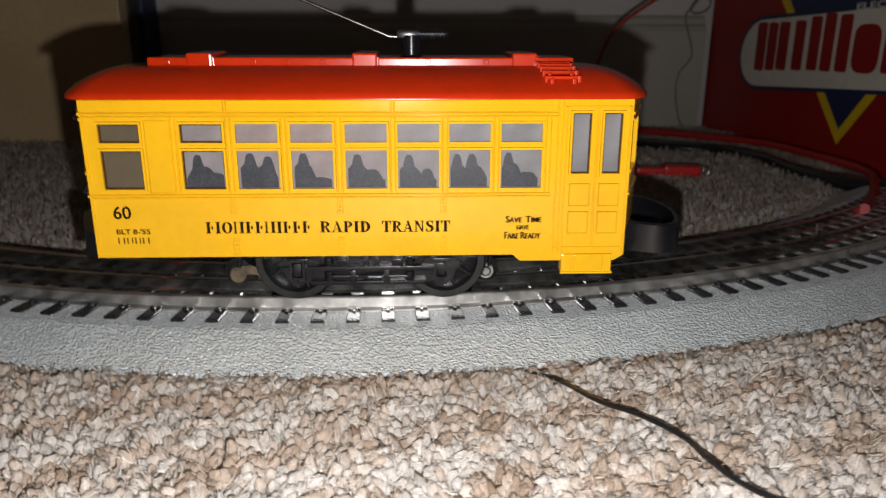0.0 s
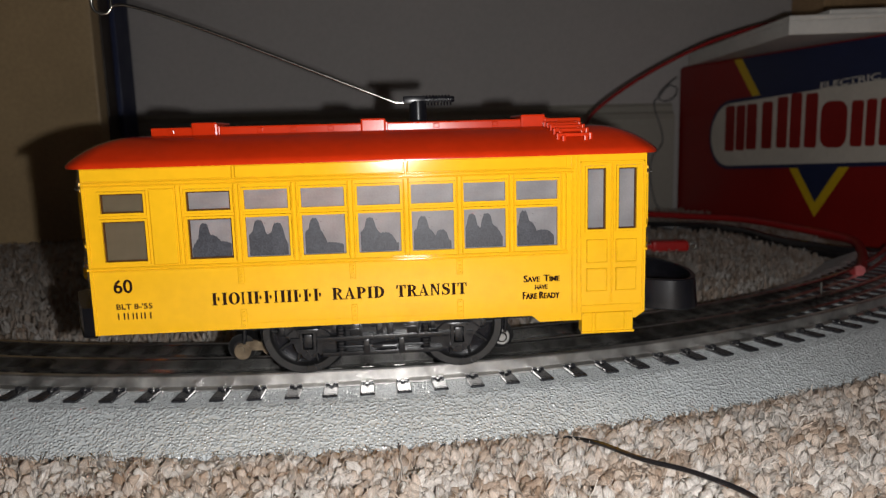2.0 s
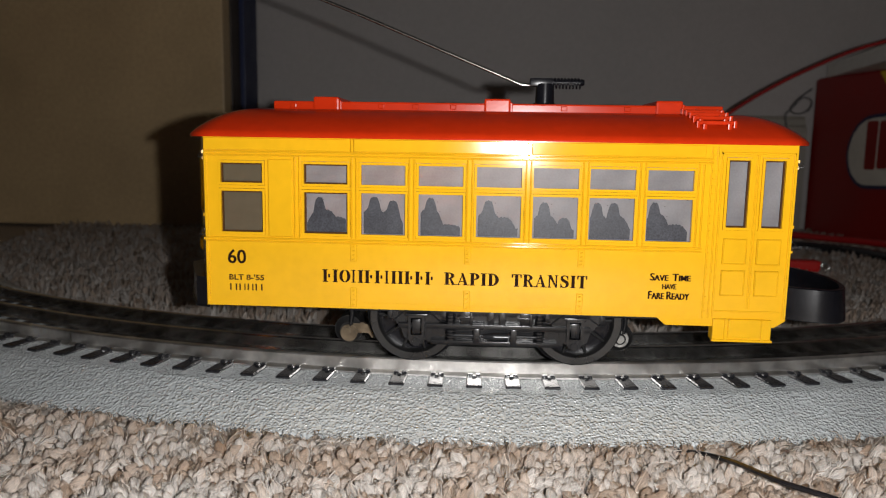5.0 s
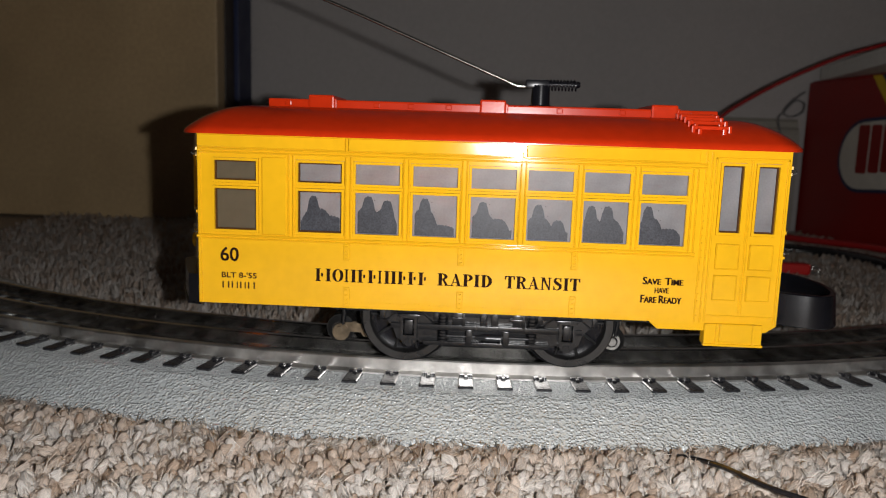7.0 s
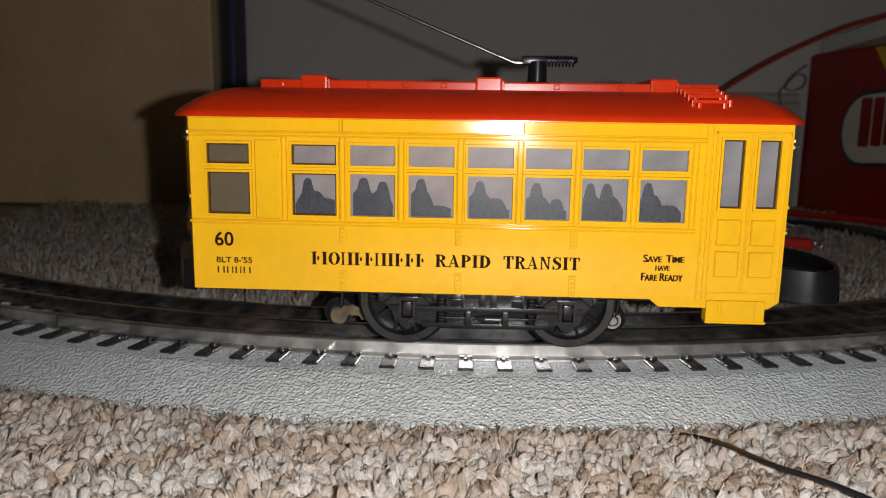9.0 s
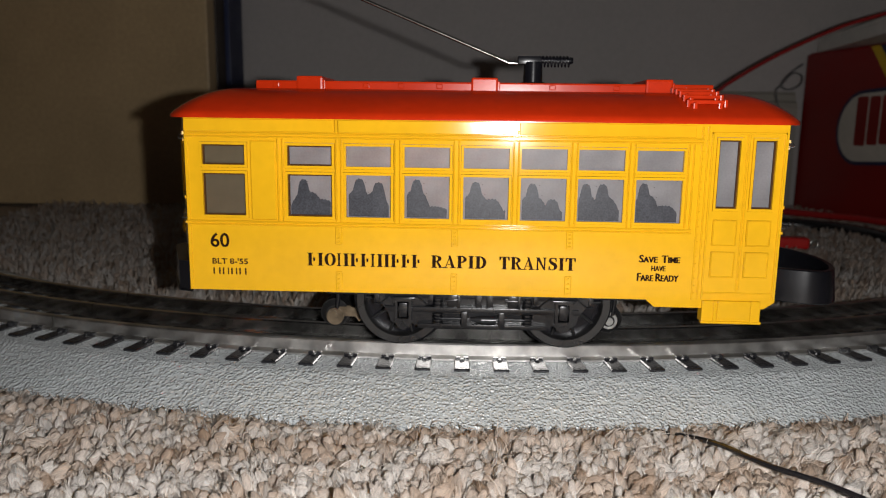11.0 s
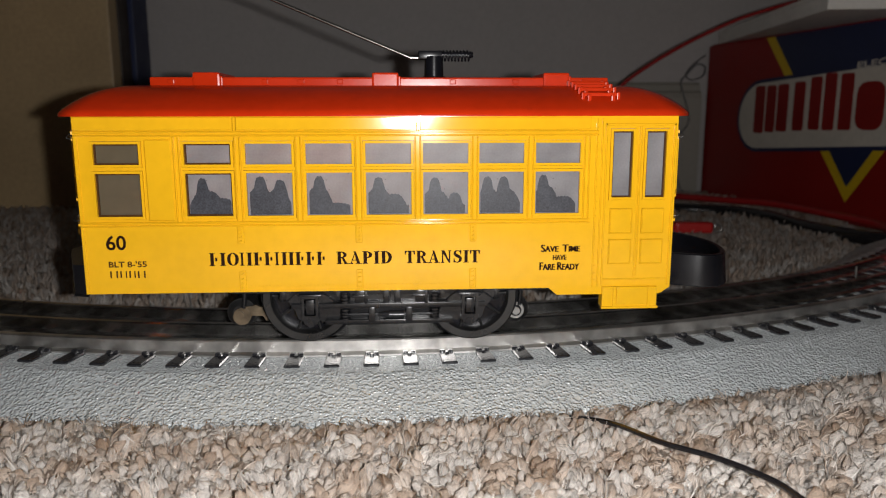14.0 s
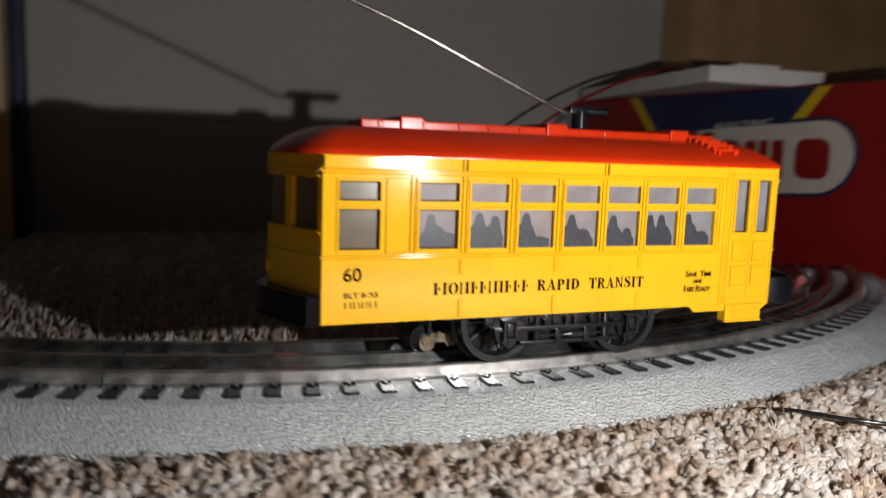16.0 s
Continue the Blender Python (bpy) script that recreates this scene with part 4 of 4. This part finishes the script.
def printed(name, glyphs, x0, x1, z0, z1, y, material, label, gap=0.06, bold=0.02):
    """Flat printing that fills the rectangle, facing the -y side; glyphs: (advance, pieces) in turn."""
    total = sum(g[0] for g in glyphs) + gap * (len(glyphs) - 1)
    x, made = 0.0, []
    for advance, pieces in glyphs:
        bm = bmesh.new()
        for k, piece in enumerate(pieces):
            middle = sum(p[0] for p in piece) / len(piece)
            bm.faces.new([bm.verts.new(((x0 + (x + px + math.copysign(bold, px - middle)) / total * (x1 - x0)) * MM, (y - 0.002 * (k % 7)) * MM, (z0 + pz * (z1 - z0)) * MM)) for px, pz in piece])
        bmesh.ops.recalc_face_normals(bm, faces=bm.faces)
        made.append(bm)
        x += advance + gap
    for bm in made:
        part(name, bm, material, trolley, label)


for word, a, b in (("RAPID", -10.9, 4.4), ("TRANSIT", 7.7, 28.4)):
    printed("letter", [ROMAN[c] for c in word], a, b, 38.5, 42.0, Y_PRINT, INK, "bold dark roman capital")

# plain marks in the place of the trade names: uprights, uprights with a small block, and an oval
one, two, wide_two = (0.46, stem(0.12, 0.34)), (0.74, stem(0.12, 0.34) + [box_of(0.48, 0.60, 0.36, 0.64)]), (0.94, stem(0.10, 0.22) + stem(0.60, 0.82))
oval = (0.92, half_ring(0.46, 0, 1, 0.42, 0.22, 0.06) + [[(0.92 - px, pz) for px, pz in q] for q in half_ring(0.46, 0, 1, 0.42, 0.22, 0.06)])
printed("printed_mark", [two, one, oval, wide_two, two, two, wide_two, one, two, two, two], -45.0, -13.6, 38.4, 42.0, Y_PRINT, INK, "bold dark printed mark")
slim = [(w, [box_of(0.1, 0.26, 0, 1)] + ([box_of(w - 0.2, w - 0.08, 0, 1)] if w > 0.7 else [])) for w in (0.6, 0.35, 0.95, 0.9, 0.6, 0.6)]
printed("printed_mark", slim, -71.5, -61.3, 35.4, 37.3, Y_PRINT, BROWN_INK_LIP_SHADE, "small brown printed mark", 0.12)


def window_prints():
    """Plain dark mounds printed on the lower windows; each mound: middle, height and half width."""
    lumps = [[(4.0, 10.2, 1.5), (5.0, 6.6, 3.4), (7.5, 4.6, 4.6)], [(3.4, 10.6, 1.7), (3.2, 7.4, 3.0), (8.6, 9.6, 1.7), (8.0, 7.0, 2.6)], [(3.2, 10.6, 1.6), (3.0, 7.6, 2.8), (6.5, 3.0, 5.0)],
             [(3.3, 10.2, 1.6), (3.2, 7.0, 3.0), (7.4, 5.4, 2.6)], [(3.2, 10.0, 1.6), (3.2, 6.4, 3.2), (8.6, 5.6, 1.7)], [(2.4, 10.2, 1.5), (2.6, 6.8, 2.6), (6.8, 10.2, 1.6), (7.2, 6.6, 3.2)], [(2.4, 10.6, 1.5), (3.0, 7.4, 2.8), (8.0, 4.4, 2.8)]]
    for x, some in zip(WIN_X, lumps):
        top = []
        for k in range(57):
            p = 0.5 + 10.9 * k / 56
            high = max(2.2, *(h * math.exp(-abs((p - c) / (1.35 * w)) ** 3.6) for c, h, w in some))
            top.append((x + p, LOW[0] + 0.4 + 0.94 * high + 0.10 * math.sin(7.0 * p + x) + 0.07 * math.sin(17.0 * p + 3 * x)))
        bm = outline_plate(bmesh.new(), [(x + 0.5, LOW[0] + 0.1), *top, (x + 11.4, LOW[0] + 0.1)][::-1], -SIDE + 1.1, -SIDE + 1.25)
        part("window_print", bm, PRINT, trolley, "plain dark grey printed shape")


window_prints()

# ---- carton with a white tray on it ----
carton = thing("carton", "large red printed cardboard carton standing on the carpet near the wall", "cardboard box", at=(0.2925, 0.465, 0))
carton.rotation_euler = (0, 0, math.atan2(-0.988, 0.155))


def carton_parts():
    # local x runs along the printed face, local y away from the viewer
    shell = bmesh.new()
    block(shell, 0, 374, 0, 62, 1, 139, 1.2)
    part("shell", shell, CARD_RED, carton)
    flap = bmesh.new()
    block(flap, 2, 372, 2, 60, 139, 140.2, 0.4)
    part("top_flap", flap, CARD_RED, carton)

    def plate(name, points, d, material, label=""):
        bm = outline_plate(bmesh.new(), points, -d, 0.2)
        return part(name, bm, material, carton, label)

    plate("printed_triangle", [(84, 138.6), (287, 138.6), (187, 16)], 0.25, CARD_YELLOW, "yellow-edged blue triangle")
    plate("printed_triangle", [(95, 138.7), (276, 138.7), (187, 27)], 0.45, CARD_BLUE, "navy blue triangle")
    rise = 0.055

    def pill(u0, u1, r):
        out = []
        for u, a0 in ((u1 - r, 90), (u0 + r, -90)):
            for k in range(15):
                a = radians(a0 - 180 * k / 14)
                p, q = u + r * math.cos(a), r * math.sin(a)
                out.append((p, 81.8 + rise * (p - 187) + q))
        return out

    plate("printed_border", pill(52, 312, 29.5), 0.6, CARD_BLUE, "navy border")
    plate("printed_panel", pill(55, 309, 26.6), 0.8, CARD_WHITE, "off-white rounded panel")

    def bar(u0, u1, z0, z1, r):
        out = []
        for u, z, a0 in ((u1 - r, z1 - r, 90), (u1 - r, z0 + r, 0), (u0 + r, z0 + r, -90), (u0 + r, z1 - r, 180)):
            out += [(u + r * math.cos(radians(a0 - 30 * k)), z + r * math.sin(radians(a0 - 30 * k))) for k in range(4)]
        return out

    # plain red bars and blocks in the panel, as wide and high as the printed strokes
    for k, m in enumerate(((76, 89, 62, 100.5, 2), (91, 103, 63, 100.5, 2), (105, 118, 64, 101, 2), (124.5, 137, 65, 102, 2), (142.5, 154.5, 66, 105, 2), (157.5, 169.5, 66, 107, 2),
                           (173.5, 186, 66.5, 106, 2), (189.5, 214.5, 67, 99.5, 8), (218, 228.5, 68, 99, 2), (231, 239.5, 68.5, 99.5, 2), (242.5, 253, 69, 99.5, 2), (263, 291, 70.5, 100.5, 8))):
        plate("printed_mark", bar(*m), 1.0, CARD_RED, "plain red printed block")
    word = lettering("ELECTRIC", 187, 240.6, 108.5, 113.0, -0.7, CARD_WHITE, carton, 0.02, "small white lettering")
    for v in word.data.vertices:
        v.co.z += rise * (v.co.x - 0.187)


carton_parts()


def tray():
    t = thing("tray", "flat white cardboard tray lying askew on the red carton", "tray", at=(0.300, 0.463, 0.1405))
    t.rotation_euler = (0, 0, math.atan2(-0.99, -0.14))
    part("base", block(bmesh.new(), 0, 236, 0, 100, 0, 9, 0.8), WHITE_BOARD, t)
    rim = bmesh.new()
    for a in ((0, 236, 0, 4), (0, 236, 96, 100), (0, 4, 4, 96), (232, 236, 4, 96)):
        block(rim, *a, 8.9, 12, 0.6)
    part("rim", rim, WHITE_BOARD, t)
    part("folded_sheet", block(bmesh.new(), 150, 228, 28, 66, 9, 16, 0.8), WHITE_BOARD, t, "folded white sheet")


tray()


# ---- cables ----
def cable(name, knots, radius, material, label, steps=8):
    bm = tube(bmesh.new(), curve_points(knots, steps), radius, 8)
    return tagged(part(name, bm, material, None, label, smooth=60), category="cable")


cable("power_wire", [(50, -47, 1.5), (53, -54, 4.0), (57.5, -64, 6.6), (64, -76.5, 7.8), (72.5, -84, 7.8), (79.5, -94, 7.8), (82, -103.5, 7.8), (86, -113, 7.8), (95, -121, 7.6), (115, -127, 7.4), (160, -131, 7.2), (220, -134, 7)], 0.64, BLACK_WIRE, "thin black twin power wire lying on the carpet from the track")
cable("red_cable", [(170, 300, 6), (158, 318, 30), (154, 328, 62), (163, 330, 88), (173, 330, 100), (191, 330, 113), (213, 330, 126), (235, 330, 137), (258, 330, 147), (280, 330, 154), (302, 330, 160), (318, 331, 163), (340, 336, 158)], 1.3, RED_WIRE, "red insulated cable arching up from the carpet to the carton")
cable("red_cable", [(196, 424, 8), (235, 390, 9), (266, 360, 9), (290, 323, 10), (301, 262, 10), (303, 209, 10), (281, 165, 10), (254, 124, 12), (236, 100, 13)], 2.7, RED_WIRE, "thick red insulated cable lying along the foot of the carton")
cable("grey_wire", [(284, 452, 130), (272, 450, 121), (266, 450, 112), (272, 449, 108), (282, 450, 112), (284, 452, 120), (276, 452, 122), (267, 451, 112), (263, 452, 104), (272, 452, 72), (262, 452, 56), (260, 452, 38), (264, 450, 16), (268, 448, 6)], 0.7, GREY_WIRE, "thin grey looped wire hanging at the wall")


cable("black_cable", [(196, 352, 5), (222, 336, 5), (254, 318, 5), (270, 285, 5), (271, 240, 5), (280, 204, 5), (296, 180, 5), (335, 158, 5)], 4.6, BLACK_WIRE, "thick black cable lying on the carpet beside the carton")


def clip():
    t = thing("wire_clip", "small red plastic wire connector on the carpet", "connector", at=(0.186, 0.232, 0))
    t.rotation_euler = (0, 0, radians(-6))
    bm = bmesh.new()
    block(bm, -6, 18, -5, 5, 3.5, 10.5, 2.0, 3)
    block(bm, -24, -5, -3.6, 3.6, 3.5, 9.0, 2.0, 3)
    part("housing", bm, CLIP_RED, t)
    tip = bmesh.new()
    tube(tip, [(22 + 2.2 * math.cos(a), 0, 6.5 + 2.2 * math.sin(a)) for a in (2 * math.pi * k / 16 for k in range(17))], 0.6, 8)
    rod(tip, (17, 0, 6.5), (20.5, 0, 6.5), 0.8, 0.8, 10)
    part("tip", tip, STEEL, t, "bare metal ring terminal", smooth=50)


clip()
sideboard()


# ---- carpet pile ----
def carpet_pile():
    """Twisted locks of yarn that lean together in clumps: a soft core with a bundle of loose fibres round it."""
    rng = np.random.default_rng(7)
    verts, faces, normals, tones, fibres, total = [], [], [], [], [], 0

    def field(px, py, size, seed):
        """A smooth field from -1 to 1 with clumps of about this size."""
        r = np.random.default_rng(seed)
        out = np.zeros(len(px))
        for _ in range(9):
            a, p = r.uniform(0, 2 * np.pi), r.uniform(0, 2 * np.pi)
            f = 2 * np.pi / (size * r.uniform(0.8, 1.9))
            out += np.sin(f * (px * np.cos(a) + py * np.sin(a)) + p)
        return np.clip(out / 4, -1, 1)

    def zone(x0, x1, y0, y1, pitch, long, girth, sides, rows, lean=(0.3, 1.5), base=-0.4, curl=1.6, ply=0.2, hairs=0, hair=0.13, up=0.5):
        nonlocal total
        nx, ny = int((x1 - x0) / pitch), int((y1 - y0) / pitch)
        gx, gy = np.meshgrid(np.arange(nx), np.arange(ny))
        px = x0 + (gx.ravel() + rng.uniform(0, 1, nx * ny)) * pitch
        py = y0 + (gy.ravel() + rng.uniform(0, 1, nx * ny)) * pitch
        gap = np.abs(np.hypot(px - CX, py - CY) - RADIUS) - 48.3
        keep = gap > 0
        px, py, gap = px[keep], py[keep], gap[keep]
        n = len(px)
        way = np.pi * field(px, py, 14, 3) + rng.normal(0, 0.9, n)
        tip, bend = rng.uniform(*lean, n), rng.uniform(-curl, curl, n)
        tall = long * rng.uniform(0.75, 1.2, n) * (1 + 0.22 * field(px, py, 13, 5)) * np.clip(0.36 + gap / 17, 0, 1)
        twist, wide, start = rng.uniform(3.0, 6.5, n), girth * rng.uniform(0.75, 1.25, n), rng.uniform(0, 6.28, n)
        p = np.stack([px, py, -0.4 + (base + 0.4) * np.clip(gap / 9, 0, 1)], 1)
        rings, soft, coords = [], [], []
        for j in range(rows):
            s = j / (rows - 1)
            tilt, a = tip * s ** 0.9, way + bend * s
            t = np.stack([np.sin(tilt) * np.cos(a), np.sin(tilt) * np.sin(a), np.cos(tilt)], 1)
            e1 = np.stack([np.cos(tilt) * np.cos(a), np.cos(tilt) * np.sin(a), -np.sin(tilt)], 1)
            e2 = np.stack([-np.sin(a), np.cos(a), np.zeros(n)], 1)
            swell = (0.62 + 0.5 * s) * (1 - 0.62 * max(0.0, s - 0.62) ** 2 / 0.144)
            for k in range(sides):
                q = 2 * np.pi * k / sides
                turn = q - twist * s + start
                r = wide * swell * (1 + ply * np.cos(2 * turn)) * rng.uniform(0.88, 1.12, n)
                out = np.cos(q) * e1 + np.sin(q) * e2
                rings.append(p + r[:, None] * out)
                soft.append(0.8 * out + (0.25 + 0.9 * max(0.0, s - 0.55)) * t + np.array((0, 0, up)))
                coords.append(np.stack([4.5 * np.cos(turn), 4.5 * np.sin(turn), start * 40 + s * 5.0], 1))
            p = p + t * (tall / (rows - 1))[:, None]
        verts.append(np.stack(rings, 1).reshape(-1, 3))
        normals.append(np.stack(soft, 1).reshape(-1, 3))
        fibres.append(np.stack(coords, 1).reshape(-1, 3))
        tone = np.clip(0.83 + 0.28 * field(px, py, 16, 9) + rng.normal(0, 0.15, n), 0, 1)
        tones.append(np.repeat(tone, rows * sides))
        ids = total + np.arange(n * rows * sides).reshape(n, rows, sides)
        nxt = np.roll(ids, -1, axis=2)
        faces.extend(np.stack([ids[:, :-1], nxt[:, :-1], nxt[:, 1:], ids[:, 1:]], -1).reshape(-1, 4).tolist())
        faces.extend(ids[:, -1].tolist())
        total += n * rows * sides
        for k in range(hairs):
            # one fibre of every lock
            angle, far = rng.uniform(0, 6.28, n), wide * rng.uniform(0.96, 1.25, n)
            q0, flare, reach = np.stack([px, py, np.full(n, base)], 1), rng.normal(0, 0.38, (n, 3)), rng.uniform(0.6, 1.08, n)
            wave, beat = rng.normal(0, 0.35, (n, 3)), rng.uniform(5.0, 11.0, n)
            rings, soft, coords = [], [], []
            for j in range(5):
                s = j / 4
                tilt, a = tip * s ** 0.9, way + bend * s
                t = np.stack([np.sin(tilt) * np.cos(a), np.sin(tilt) * np.sin(a), np.cos(tilt)], 1)
                e1 = np.stack([np.cos(tilt) * np.cos(a), np.cos(tilt) * np.sin(a), -np.sin(tilt)], 1)
                e2 = np.stack([-np.sin(a), np.cos(a), np.zeros(n)], 1)
                turn = angle + twist * 0.5 * s
                side = np.cos(turn)[:, None] * e1 + np.sin(turn)[:, None] * e2
                middle = q0 + (far * (0.7 + 0.45 * s) * (1 - 0.25 * s ** 3))[:, None] * side + flare * s * s * 1.4 + wave * np.sin(beat * s)[:, None]
                for c in range(3):
                    w = 2 * np.pi * c / 3
                    out = np.cos(w) * side + np.sin(w) * np.cross(t, side)
                    rings.append(middle + hair * (1 - 0.5 * s ** 3) * out)
                    soft.append(0.6 * side + 0.55 * out + np.array((0, 0, 0.7 * up)))
                    coords.append(np.stack([angle * 9, turn * 0.1, start * 40 + s * 2.2], 1))
                q0 = q0 + t * (tall * reach / 4)[:, None]
            verts.append(np.stack(rings, 1).reshape(-1, 3))
            normals.append(np.stack(soft, 1).reshape(-1, 3))
            fibres.append(np.stack(coords, 1).reshape(-1, 3))
            tones.append(np.repeat(np.clip(tone + rng.normal(0.03, 0.12, n), 0, 1), 15))
            ids = total + np.arange(n * 15).reshape(n, 5, 3)
            nxt = np.roll(ids, -1, axis=2)
            faces.extend(np.stack([ids[:, :-1], nxt[:, :-1], nxt[:, 1:], ids[:, 1:]], -1).reshape(-1, 4).tolist())
            total += n * 15

    zone(-150, 220, -138, -20, 3.5, 6.2, 1.25, 7, 5, (0.5, 2.0), curl=2.8, ply=0.28, hairs=16, hair=0.125)
    zone(-150, 220, -138, -20, 3.0, 4.8, 1.35, 6, 4, (0.2, 1.5), 0.6, hairs=4, hair=0.16)
    zone(-420, 300, 20, 240, 3.3, 5.5, 1.0, 5, 3, hairs=1, hair=0.2, up=1.5)
    zone(-420, 320, 240, 470, 4.0, 6.0, 1.35, 5, 3, hairs=1, hair=0.3, up=1.5)
    zone(-330, -150, -110, 20, 3.4, 6.5, 1.15, 5, 3, hairs=1, hair=0.2, up=0.9)
    zone(220, 330, -120, 60, 3.4, 6.5, 1.15, 5, 3, hairs=1, hair=0.2, up=0.9)
    me = bpy.data.meshes.new("carpet_pile")
    me.from_pydata((np.concatenate(verts) * MM).tolist(), [], faces)
    me.polygons.foreach_set("use_smooth", [True] * len(me.polygons))
    me.attributes.new("tuft_tone", "FLOAT", "POINT").data.foreach_set("value", np.concatenate(tones).astype(np.float32))
    me.attributes.new("fibre", "FLOAT_VECTOR", "POINT").data.foreach_set("vector", np.concatenate(fibres).astype(np.float32).ravel())
    all_normals = np.concatenate(normals)
    all_normals /= np.linalg.norm(all_normals, axis=1)[:, None]
    me.normals_split_custom_set_from_vertices(all_normals.tolist())
    me.materials.append(YARN)
    tagged(new("carpet_pile", me), "twisted beige, brown and cream carpet tufts", "carpet", kind="stuff")


carpet_pile()
